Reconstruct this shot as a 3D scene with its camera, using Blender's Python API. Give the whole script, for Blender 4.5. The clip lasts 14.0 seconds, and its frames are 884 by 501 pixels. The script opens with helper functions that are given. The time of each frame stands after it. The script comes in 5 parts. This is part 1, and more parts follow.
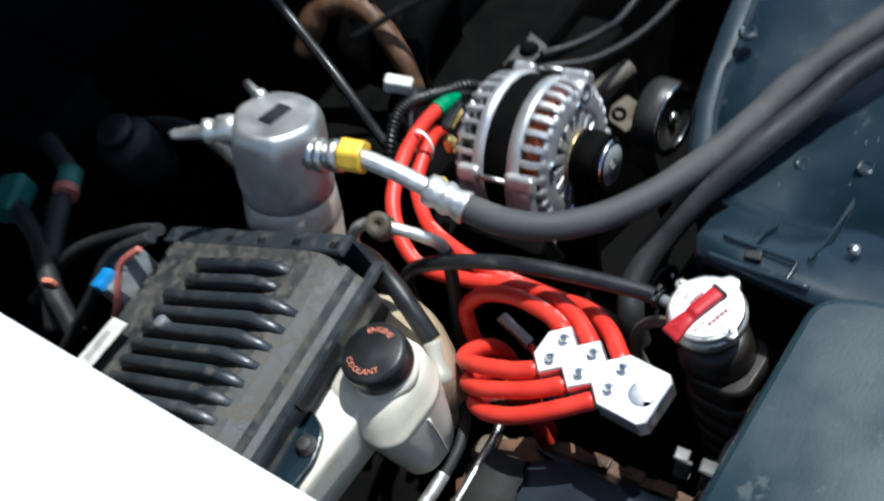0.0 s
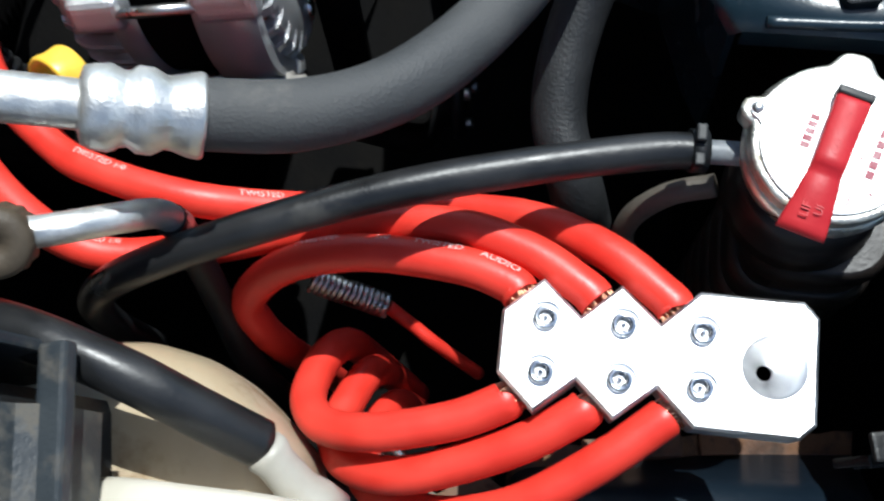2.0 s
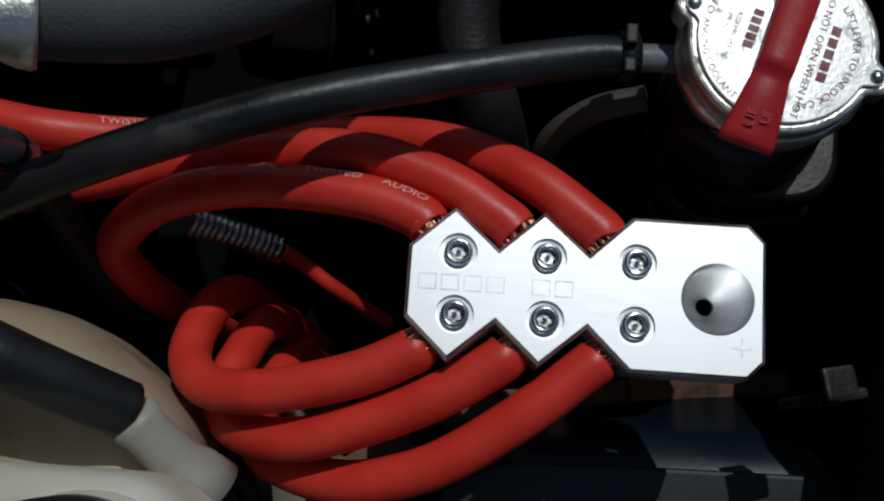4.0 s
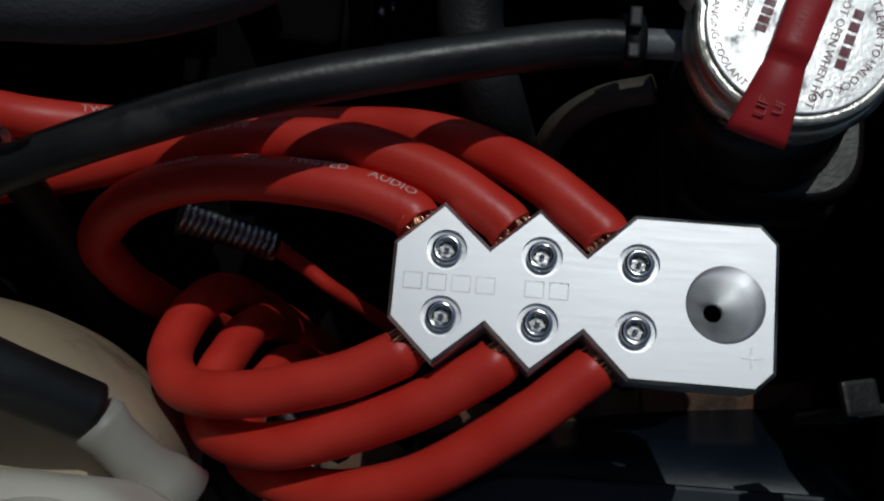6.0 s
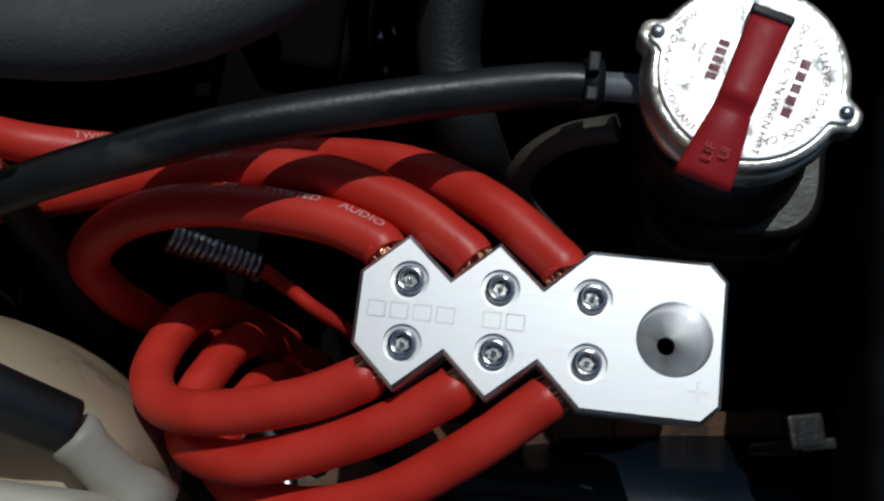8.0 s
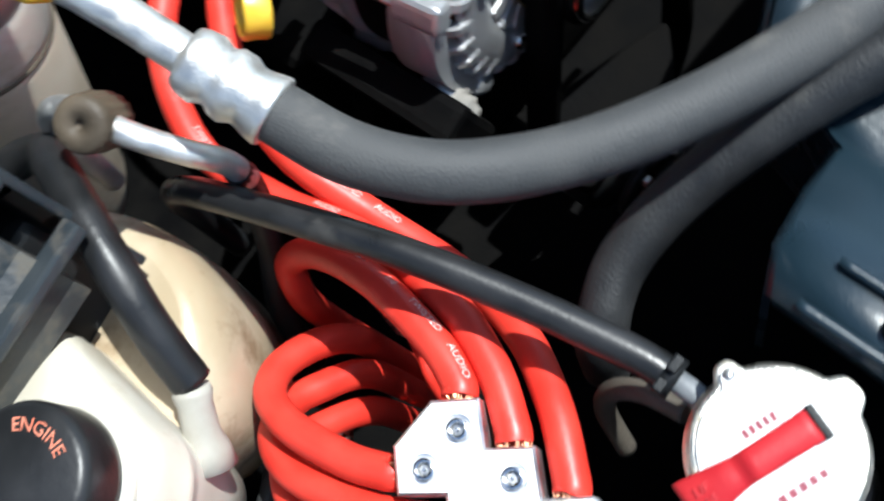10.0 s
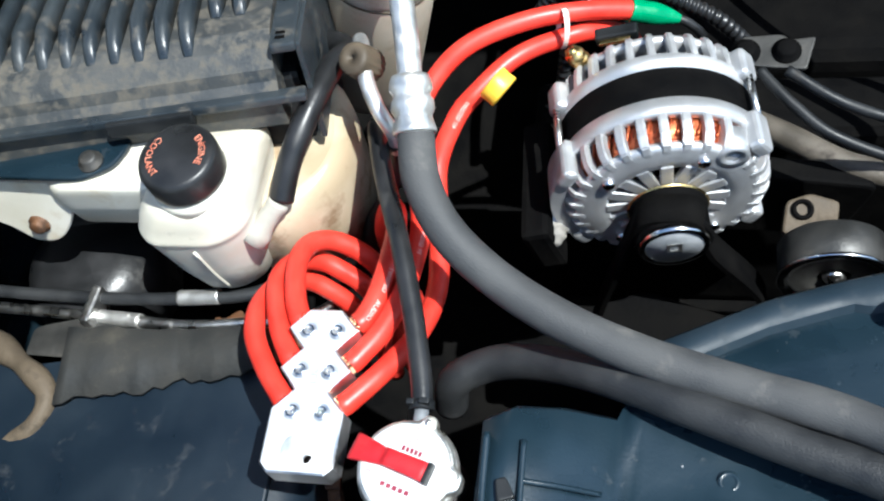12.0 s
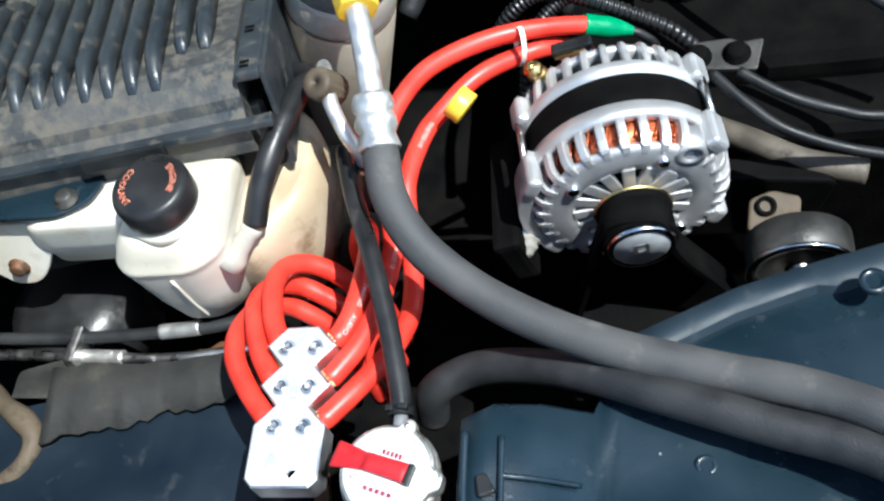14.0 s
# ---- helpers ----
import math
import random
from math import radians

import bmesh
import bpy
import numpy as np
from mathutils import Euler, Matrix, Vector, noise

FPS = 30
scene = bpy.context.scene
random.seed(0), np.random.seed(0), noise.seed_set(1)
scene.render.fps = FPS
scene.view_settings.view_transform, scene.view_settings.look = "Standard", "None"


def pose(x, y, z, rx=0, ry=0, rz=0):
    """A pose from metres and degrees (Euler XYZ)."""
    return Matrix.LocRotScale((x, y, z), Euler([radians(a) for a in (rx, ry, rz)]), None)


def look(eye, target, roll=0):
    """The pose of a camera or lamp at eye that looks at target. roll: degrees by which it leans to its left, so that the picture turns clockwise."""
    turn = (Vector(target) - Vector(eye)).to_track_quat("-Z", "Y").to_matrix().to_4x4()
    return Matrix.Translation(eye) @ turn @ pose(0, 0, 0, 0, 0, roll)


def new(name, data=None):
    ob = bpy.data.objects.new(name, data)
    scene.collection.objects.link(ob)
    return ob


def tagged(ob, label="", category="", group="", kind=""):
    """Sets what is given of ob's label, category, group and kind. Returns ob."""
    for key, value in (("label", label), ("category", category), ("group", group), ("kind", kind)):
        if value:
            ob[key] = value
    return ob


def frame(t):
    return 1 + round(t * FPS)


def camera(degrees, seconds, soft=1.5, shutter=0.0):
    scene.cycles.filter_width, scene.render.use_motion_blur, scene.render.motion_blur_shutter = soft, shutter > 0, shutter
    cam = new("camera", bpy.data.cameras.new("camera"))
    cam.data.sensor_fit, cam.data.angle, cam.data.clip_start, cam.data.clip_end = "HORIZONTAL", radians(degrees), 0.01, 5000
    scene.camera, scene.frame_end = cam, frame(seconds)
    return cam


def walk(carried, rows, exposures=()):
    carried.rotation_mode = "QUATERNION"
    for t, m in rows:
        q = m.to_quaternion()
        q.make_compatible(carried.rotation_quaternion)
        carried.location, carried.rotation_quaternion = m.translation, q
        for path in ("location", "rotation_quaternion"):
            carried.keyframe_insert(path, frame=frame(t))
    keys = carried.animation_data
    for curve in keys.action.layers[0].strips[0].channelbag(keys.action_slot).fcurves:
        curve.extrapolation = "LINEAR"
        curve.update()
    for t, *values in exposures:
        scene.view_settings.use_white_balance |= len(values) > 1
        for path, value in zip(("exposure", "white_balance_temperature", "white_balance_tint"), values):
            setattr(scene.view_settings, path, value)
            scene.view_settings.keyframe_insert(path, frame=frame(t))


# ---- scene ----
cam = camera(48.0, 14.0, 2.2, 0.5)
PATH = [
    (0, (-0.213, -0.338, 0.632), (0.376, 0.817, -0.891), -30.4),
    (0.5, (-0.139, -0.204, 0.545), (0.335, 0.716, -1.166), -36.8),
    (1, (-0.084, -0.083, 0.462), (0.397, 0.472, -1.399), -36.0),
    (1.5, (-0.055, -0.019, 0.369), (0.414, 0.326, -1.544), -28.6),
    (2, (-0.048, -0.005, 0.331), (0.401, 0.243, -1.602), -23.0),
    (2.5, (-0.042, 0.005, 0.318), (0.367, 0.119, -1.636), -9.7),
    (3, (-0.049, 0.01, 0.297), (0.399, 0.07, -1.651), -2.1),
    (3.5, (-0.045, -0.002, 0.296), (0.367, 0.039, -1.66), -1.8),
    (3.7, (-0.046, -0.004, 0.292), (0.342, 0.059, -1.669), -5.4),
    (5.8, (-0.043, -0.019, 0.257), (0.352, 0.116, -1.699), -14.3),
    (6, (-0.043, -0.02, 0.265), (0.339, 0.137, -1.692), -17.5),
    (6.5, (-0.045, -0.017, 0.271), (0.35, 0.152, -1.682), -17.4),
    (7, (-0.044, -0.017, 0.269), (0.334, 0.166, -1.686), -19.8),
    (7.2, (-0.045, -0.018, 0.269), (0.336, 0.161, -1.686), -19.6),
    (9.3, (-0.018, -0.084, 0.316), (0.371, 0.437, -1.575), -36.1),
    (9.5, (-0.014, -0.087, 0.323), (0.324, 0.521, -1.552), -37.2),
    (10, (0.036, -0.087, 0.346), (0.14, 0.64, -1.515), -42.5),
    (10.5, (0.065, -0.088, 0.403), (-0.03, 0.689, -1.438), -38.3),
    (11, (0.138, -0.114, 0.438), (-0.188, 0.787, -1.318), -32.9),
    (11.5, (0.204, -0.215, 0.477), (-0.311, 0.754, -1.195), -27.4),
    (12, (0.211, -0.232, 0.525), (-0.255, 0.707, -1.178), -21.8),
    (12.5, (0.217, -0.24, 0.509), (-0.274, 0.791, -1.133), -23.9),
    (13, (0.205, -0.216, 0.528), (-0.218, 0.765, -1.163), -22.4),
    (13.5, (0.214, -0.245, 0.529), (-0.225, 0.806, -1.115), -21.5),
    (14, (0.227, -0.262, 0.519), (-0.223, 0.777, -1.13), -22.9),
]
EXPOSURE = [(t, stops, 6050, 4) for t, stops in (
    (0.0, 0.4), (0.5, 1.05), (1.0, 1.05), (2.0, 0.4), (2.7, -0.25), (3.3, -0.85), (3.7, -1.5), (5.8, -2.15), (7.2, -2.15),
    (8.8, -0.6), (9.3, -0.1), (9.5, 0.0), (10.0, 0.75), (10.5, 1.45), (11.0, 1.2), (11.5, 1.05), (12.5, 1.0), (14.0, 1.0))]
walk(cam, [(t, look(eye, target, roll)) for t, eye, target, roll in PATH], EXPOSURE)

# ---- light: open sky and one high sun ----
SUN_AT = Vector((0.46, -0.15, 0.875)).normalized()
world = bpy.data.worlds.new("world")
scene.world = world
world.use_nodes = True
wn = world.node_tree.nodes
sky = wn.new("ShaderNodeTexSky")
sky.sky_type = "NISHITA"
sky.sun_disc = False
sky.sun_elevation = math.asin(SUN_AT.z)
sky.sun_rotation = math.atan2(SUN_AT.x, SUN_AT.y)
world.node_tree.links.new(sky.outputs[0], wn["Background"].inputs[0])
wn["Background"].inputs[1].default_value = 0.12
sun = bpy.data.lights.new("sun", "SUN")
sun.energy, sun.angle, sun.color = 5.0, radians(0.5), (1.0, 0.975, 0.94)
sun_ob = new("sun", sun)
sun_ob.matrix_world = look(SUN_AT * 5, (0, 0, 0))


# ---- materials ----
def material(name, a, b, rough=0.5, metal=0.0, scale=40.0, bump=0.15, fine=500.0, dust=None, dust_at=0.55, dust_scale=14.0,
             spread=0.12, coat=0.0, streak=None, spec=0.5):
    """Two colours mixed by a soft noise, a fine relief, uneven gloss and, where given, patches of dust or rust."""
    m = bpy.data.materials.new(name)
    m.use_nodes = True
    nt = m.node_tree
    n, l = nt.nodes, nt.links
    bsdf = n["Principled BSDF"]
    co = n.new("ShaderNodeTexCoord")
    mp = n.new("ShaderNodeMapping")
    l.new(co.outputs["Object"], mp.inputs[0])
    if streak:
        mp.inputs["Scale"].default_value = streak
    n1 = n.new("ShaderNodeTexNoise")
    n1.inputs["Scale"].default_value, n1.inputs["Detail"].default_value = scale, 5
    l.new(mp.outputs[0], n1.inputs["Vector"])
    n2 = n.new("ShaderNodeTexNoise")
    n2.inputs["Scale"].default_value, n2.inputs["Detail"].default_value = fine, 4
    l.new(mp.outputs[0], n2.inputs["Vector"])
    ramp = n.new("ShaderNodeValToRGB")
    ramp.color_ramp.elements[0].position, ramp.color_ramp.elements[1].position = 0.35, 0.68
    ramp.color_ramp.elements[0].color, ramp.color_ramp.elements[1].color = (*a, 1), (*b, 1)
    l.new(n1.outputs[0], ramp.inputs[0])
    colour = ramp.outputs[0]
    rr = n.new("ShaderNodeMapRange")
    rr.inputs["From Min"].default_value, rr.inputs["From Max"].default_value = 0.3, 0.7
    rr.inputs["To Min"].default_value, rr.inputs["To Max"].default_value = max(rough - spread, 0.03), min(rough + spread, 1)
    l.new(n1.outputs[0], rr.inputs["Value"])
    gloss = rr.outputs[0]
    if dust:
        n3 = n.new("ShaderNodeTexNoise")
        n3.inputs["Scale"].default_value, n3.inputs["Detail"].default_value = dust_scale, 8
        n3.inputs["Roughness"].default_value = 0.65
        l.new(co.outputs["Object"], n3.inputs["Vector"])
        r3 = n.new("ShaderNodeValToRGB")
        r3.color_ramp.elements[0].position, r3.color_ramp.elements[1].position = dust_at, dust_at + 0.16
        l.new(n3.outputs[0], r3.inputs[0])
        mx = n.new("ShaderNodeMix")
        mx.data_type = "RGBA"
        l.new(r3.outputs[0], mx.inputs["Factor"])
        l.new(colour, mx.inputs["A"])
        mx.inputs["B"].default_value = (*dust, 1)
        colour = mx.outputs["Result"]
        m2 = n.new("ShaderNodeMix")
        l.new(r3.outputs[0], m2.inputs["Factor"])
        l.new(gloss, m2.inputs["A"])
        m2.inputs["B"].default_value = 0.85
        gloss = m2.outputs["Result"]
        if metal:
            m3 = n.new("ShaderNodeMix")
            l.new(r3.outputs[0], m3.inputs["Factor"])
            m3.inputs["A"].default_value, m3.inputs["B"].default_value = metal, 0.0
            l.new(m3.outputs["Result"], bsdf.inputs["Metallic"])
    l.new(colour, bsdf.inputs["Base Color"])
    l.new(gloss, bsdf.inputs["Roughness"])
    bsdf.inputs["Metallic"].default_value = metal
    bsdf.inputs["Specular IOR Level"].default_value = spec
    bsdf.inputs["Coat Weight"].default_value = coat
    if bump:
        bp = n.new("ShaderNodeBump")
        bp.inputs["Strength"].default_value, bp.inputs["Distance"].default_value = bump, 0.001
        l.new(n2.outputs[0], bp.inputs["Height"])
        l.new(bp.outputs[0], bsdf.inputs["Normal"])
    return m


TAN = (0.34, 0.26, 0.17)
M = dict(
    machined=material("machined_aluminium", (0.89, 0.90, 0.91), (0.92, 0.92, 0.92), 0.54, 1.0, 60, 0.03, 900, streak=(14, 1, 1), spread=0.03),
    chamfer=material("cut_aluminium", (0.78, 0.79, 0.80), (0.88, 0.88, 0.89), 0.42, 1.0, 80, 0.04, 900),
    bore=material("bored_aluminium", (0.84, 0.85, 0.86), (0.92, 0.92, 0.92), 0.38, 1.0, 200, 0.05, 900, spread=0.08),
    cast=material("cast_aluminium", (0.46, 0.465, 0.47), (0.57, 0.57, 0.57), 0.42, 0.65, 50, 0.22, 900, spread=0.1),
    cast_dull=material("dull_cast_aluminium", (0.30, 0.305, 0.31), (0.42, 0.42, 0.415), 0.40, 0.7, 40, 0.25, 700, dust=(0.24, 0.215, 0.18), dust_at=0.60),
    pipe=material("oxidised_aluminium_pipe", (0.58, 0.57, 0.54), (0.74, 0.73, 0.70), 0.42, 0.85, 90, 0.25, 700, dust=(0.36, 0.325, 0.27), dust_at=0.60, dust_scale=70),
    steel=material("zinc_steel", (0.45, 0.45, 0.44), (0.65, 0.64, 0.62), 0.32, 1.0, 90, 0.15, 800, dust=(0.25, 0.20, 0.14), dust_at=0.62, dust_scale=40),
    chrome=material("bright_steel", (0.70, 0.70, 0.70), (0.80, 0.80, 0.80), 0.14, 1.0, 120, 0.03, 900, spread=0.05),
    tin=material("tarnished_tin", (0.50, 0.48, 0.42), (0.70, 0.68, 0.62), 0.36, 0.9, 150, 0.25, 600, dust=(0.22, 0.18, 0.11), dust_at=0.56, dust_scale=120),
    cap_white=material("printed_white_tin", (0.70, 0.70, 0.69), (0.82, 0.82, 0.81), 0.34, 0.25, 160, 0.08, 700, dust=(0.48, 0.46, 0.42), dust_at=0.60, dust_scale=160),
    print_red=material("maroon_print", (0.18, 0.02, 0.04), (0.24, 0.03, 0.05), 0.5, 0, 300, 0),
    lever=material("red_lever_plastic", (0.36, 0.012, 0.018), (0.46, 0.02, 0.025), 0.5, 0, 60, 0.08, 500, spec=0.3),
    red=material("red_cable_jacket", (0.60, 0.030, 0.019), (0.70, 0.045, 0.028), 0.42, 0, 50, 0.10, 450, spread=0.08, spec=0.45),
    print_pale=material("pale_print", (0.75, 0.45, 0.42), (0.85, 0.60, 0.55), 0.6, 0, 300, 0),
    copper=material("bare_copper", (0.72, 0.35, 0.20), (0.85, 0.50, 0.32), 0.30, 1.0, 200, 0.1, 900),
    winding=material("varnished_copper_winding", (0.34, 0.065, 0.025), (0.50, 0.13, 0.05), 0.35, 0.75, 200, 0.2, 600),
    rubber=material("worn_black_rubber", (0.012, 0.013, 0.0145), (0.026, 0.027, 0.028), 0.58, 0, 35, 0.35, 700, dust=(0.055, 0.053, 0.048), dust_at=0.60, dust_scale=30, spec=0.35),
    hose_grey=material("dusty_refrigerant_hose", (0.031, 0.032, 0.033), (0.058, 0.058, 0.057), 0.70, 0, 25, 0.4, 900, dust=(0.115, 0.108, 0.098), dust_at=0.59, dust_scale=24),
    rubber_soft=material("smooth_black_rubber", (0.009, 0.0095, 0.010), (0.018, 0.018, 0.019), 0.36, 0, 40, 0.12, 500, dust=(0.045, 0.042, 0.038), dust_at=0.62, dust_scale=22, spec=0.4),
    black=material("black_plastic", (0.006, 0.007, 0.008), (0.014, 0.015, 0.016), 0.5, 0, 40, 0.15, 600, dust=(0.035, 0.030, 0.024), dust_at=0.60, dust_scale=25, spec=0.3),
    box=material("dusty_black_cover", (0.014, 0.019, 0.024), (0.030, 0.036, 0.040), 0.36, 0, 26, 0.2, 600, dust=(0.068, 0.061, 0.050), dust_at=0.54, dust_scale=70),
    box_dust=material("dust_in_the_ribs", (0.020, 0.024, 0.027), (0.048, 0.048, 0.045), 0.5, 0, 30, 0.25, 500, dust=(0.080, 0.072, 0.058), dust_at=0.46, dust_scale=90),
    # oily grime, with the bay's deep shade put into the near-black
    grime_and_shade=material("oily_iron_and_shade", (0.0022, 0.0022, 0.0024), (0.0050, 0.0047, 0.0044), 0.75, 0, 30, 0.5, 250, dust=(0.0075, 0.0065, 0.0055), dust_at=0.63, dust_scale=16, spec=0.03),
    paint=material("dark_blue_paint", (0.0045, 0.009, 0.0155), (0.008, 0.0145, 0.0225), 0.36, 0, 14, 0.08, 400, dust=(0.019, 0.023, 0.028), dust_at=0.60, dust_scale=45, spec=0.4),
    # lighter copy of the baffle's paint, with the sky's glare painted in
    bar_glare_paint=material("dusty_blue_paint_with_glare", (0.009, 0.022, 0.029), (0.016, 0.033, 0.041), 0.30, 0, 14, 0.06, 400, dust=(0.032, 0.043, 0.048), dust_at=0.60, dust_scale=48, spec=0.4),
    shroud=material("blue_black_shroud", (0.005, 0.012, 0.018), (0.010, 0.0215, 0.031), 0.26, 0, 12, 0.12, 500, dust=(0.034, 0.041, 0.046), dust_at=0.62, dust_scale=55, spec=0.5),
    rust=material("rusty_steel", (0.055, 0.022, 0.009), (0.13, 0.058, 0.022), 0.6, 0.1, 60, 0.6, 300, dust=(0.022, 0.013, 0.008), dust_at=0.52, dust_scale=70),
    tank=material("yellowed_white_plastic", (0.56, 0.52, 0.42), (0.68, 0.65, 0.57), 0.38, 0, 16, 0.12, 300, dust=(0.45, 0.36, 0.24), dust_at=0.56, dust_scale=14),
    chamber=material("stained_tan_plastic", (0.36, 0.285, 0.185), (0.52, 0.44, 0.32), 0.42, 0, 18, 0.15, 300, dust=(0.23, 0.16, 0.09), dust_at=0.52, dust_scale=26),
    spout=material("milky_plastic", (0.30, 0.28, 0.235), (0.42, 0.40, 0.35), 0.5, 0, 40, 0.1, 300),
    canister=material("dusty_tan_canister", (0.50, 0.42, 0.31), (0.62, 0.54, 0.42), 0.48, 0.1, 18, 0.2, 500, dust=(0.36, 0.28, 0.19), dust_at=0.55, dust_scale=20),
    shoulder=material("dusty_cast_shoulder", (0.46, 0.43, 0.37), (0.60, 0.57, 0.50), 0.45, 0.35, 20, 0.25, 600, dust=(0.40, 0.32, 0.22), dust_at=0.52, dust_scale=24),
    yellow=material("yellow_cap_plastic", (0.70, 0.42, 0.03), (0.85, 0.55, 0.06), 0.40, 0, 60, 0.1, 400),
    brass=material("yellow_zinc", (0.70, 0.48, 0.16), (0.82, 0.62, 0.28), 0.28, 1.0, 90, 0.1, 700),
    green=material("green_tape", (0.0, 0.19, 0.075), (0.01, 0.27, 0.11), 0.28, 0, 60, 0.15, 300),
    tie=material("natural_nylon", (0.75, 0.66, 0.58), (0.85, 0.78, 0.72), 0.45, 0, 60, 0.05),
    orange=material("orange_print", (0.55, 0.15, 0.085), (0.66, 0.24, 0.15), 0.55, 0, 200, 0),
    blue=material("blue_connector_plastic", (0.01, 0.16, 0.42), (0.02, 0.24, 0.55), 0.45, 0, 60, 0.1),
    grey=material("grey_connector_plastic", (0.13, 0.14, 0.15), (0.22, 0.23, 0.24), 0.55, 0, 60, 0.2),
    grey_dusty=material("dusty_grey_plastic", (0.14, 0.135, 0.125), (0.24, 0.225, 0.20), 0.7, 0, 60, 0.4, 400),
    label=material("soiled_paper_label", (0.50, 0.49, 0.45), (0.66, 0.65, 0.61), 0.6, 0, 60, 0.1, dust=(0.34, 0.31, 0.26), dust_at=0.58, dust_scale=40),
    white=material("white_car_paint", (0.80, 0.81, 0.82), (0.84, 0.85, 0.86), 0.25, 0, 8, 0.0, coat=0.5),
    flap=material("dirty_rubber_flap", (0.010, 0.011, 0.011), (0.024, 0.023, 0.020), 0.85, 0, 30, 0.6, 200, dust=(0.048, 0.043, 0.033), dust_at=0.57, dust_scale=30),
    ribbed=material("brown_black_tank_plastic", (0.010, 0.008, 0.007), (0.018, 0.0145, 0.013), 0.42, 0, 40, 0.12, 400, dust=(0.024, 0.019, 0.016), dust_at=0.58, dust_scale=60, spec=0.4),
    tan_dirty=material("dirty_tan_metal", (0.055, 0.043, 0.030), (0.11, 0.085, 0.058), 0.6, 0, 40, 0.3, 400, dust=(0.03, 0.024, 0.018), dust_at=0.55, dust_scale=40, spec=0.25),
    tan_pipe=material("brown_dusty_pipe", (0.055, 0.047, 0.037), (0.115, 0.098, 0.078), 0.6, 0.1, 40, 0.3, 400, dust=(0.030, 0.024, 0.019), dust_at=0.54, dust_scale=40),
    bracket=material("dull_dark_steel", (0.022, 0.022, 0.021), (0.045, 0.043, 0.039), 0.5, 0.3, 40, 0.3, 400, dust=(0.06, 0.052, 0.042), dust_at=0.58, dust_scale=40),
    scrap=material("dirty_tan_sheet", (0.10, 0.082, 0.058), (0.20, 0.165, 0.12), 0.5, 0, 40, 0.2, 300, dust=(0.05, 0.036, 0.022), dust_at=0.54, dust_scale=50),
    rim_paint=material("worn_blue_paint", (0.010, 0.019, 0.028), (0.020, 0.032, 0.043), 0.52, 0, 20, 0.12, 400, dust=(0.036, 0.043, 0.048), dust_at=0.60, dust_scale=50, spec=0.3),
    teal=material("teal_tape", (0.012, 0.10, 0.085), (0.03, 0.15, 0.125), 0.5, 0, 40, 0.1),
    pink=material("faded_red_tape", (0.40, 0.10, 0.08), (0.50, 0.18, 0.14), 0.6, 0, 40, 0.1),
)


# ---- building helpers ----
def catmull(points, per=10):
    p = [Vector(q) for q in points]
    p = [2 * p[0] - p[1]] + p + [2 * p[-1] - p[-2]]
    out = []
    for i in range(1, len(p) - 2):
        a, b, c, d = p[i - 1:i + 3]
        for k in range(per):
            t = k / per
            out.append(0.5 * (2 * b + (c - a) * t + (2 * a - 5 * b + 4 * c - d) * t * t + (3 * b - a - 3 * c + d) * t ** 3))
    return out + [p[-2]]


def frames_along(path):
    """Tangent, side and up at each point of a path, carried along without twist."""
    tans = [(path[min(i + 1, len(path) - 1)] - path[max(i - 1, 0)]).normalized() for i in range(len(path))]
    ref = Vector((0, 0, 1)) if abs(tans[0].z) < 0.9 else Vector((1, 0, 0))
    up = (ref - tans[0] * ref.dot(tans[0])).normalized()
    out = []
    for t in tans:
        up = (up - t * up.dot(t)).normalized()
        out.append((t, t.cross(up), up))
    return out


def tube_bm(points, radius, seg=16, per=10, smooth=True, bm=None, wobble=0.0):
    """A tube along a curve; radius: a number, or a function of the share 0..1 of the way."""
    bm = bm or bmesh.new()
    path = catmull(points, per) if smooth else [Vector(p) for p in points]
    fr = frames_along(path)
    rings = []
    for i, (p, (t, s, u)) in enumerate(zip(path, fr)):
        r = radius(i / (len(path) - 1)) if callable(radius) else radius
        if wobble:
            r *= 1 + wobble * noise.noise(p * 40)
        rings.append([bm.verts.new(p + (s * math.cos(a) + u * math.sin(a)) * r) for a in (2 * math.pi * k / seg for k in range(seg))])
    for a, b in zip(rings, rings[1:]):
        for k in range(seg):
            bm.faces.new((a[k], a[(k + 1) % seg], b[(k + 1) % seg], b[k])).smooth = True
    bm.faces.new(rings[0][::-1])
    bm.faces.new(rings[-1])
    return bm


def lathe_bm(profile, m=None, seg=32, bm=None, smooth=True, closed=False):
    """Turns (radius, height) pairs round z; m places it."""
    bm = bm or bmesh.new()
    m = m or Matrix()
    rings = [[bm.verts.new(m @ Vector((r * math.cos(2 * math.pi * k / seg), r * math.sin(2 * math.pi * k / seg), h))) for k in range(seg)]
             for r, h in profile]
    pairs = list(zip(rings, rings[1:])) + ([(rings[-1], rings[0])] if closed else [])
    for a, b in pairs:
        for k in range(seg):
            bm.faces.new((a[k], a[(k + 1) % seg], b[(k + 1) % seg], b[k])).smooth = smooth
    if not closed:
        bm.faces.new(rings[0][::-1])
        bm.faces.new(rings[-1])
    return bm


def box_bm(size, m=None, bevel=0.0, bm=None, seg=2):
    own = bmesh.new()
    bmesh.ops.create_cube(own, size=1)
    bmesh.ops.scale(own, vec=size, verts=own.verts)
    if bevel:
        bmesh.ops.bevel(own, geom=own.edges[:], offset=bevel, segments=seg, profile=0.6, affect="EDGES")
    own.transform(m or Matrix())
    return join(bm, own)


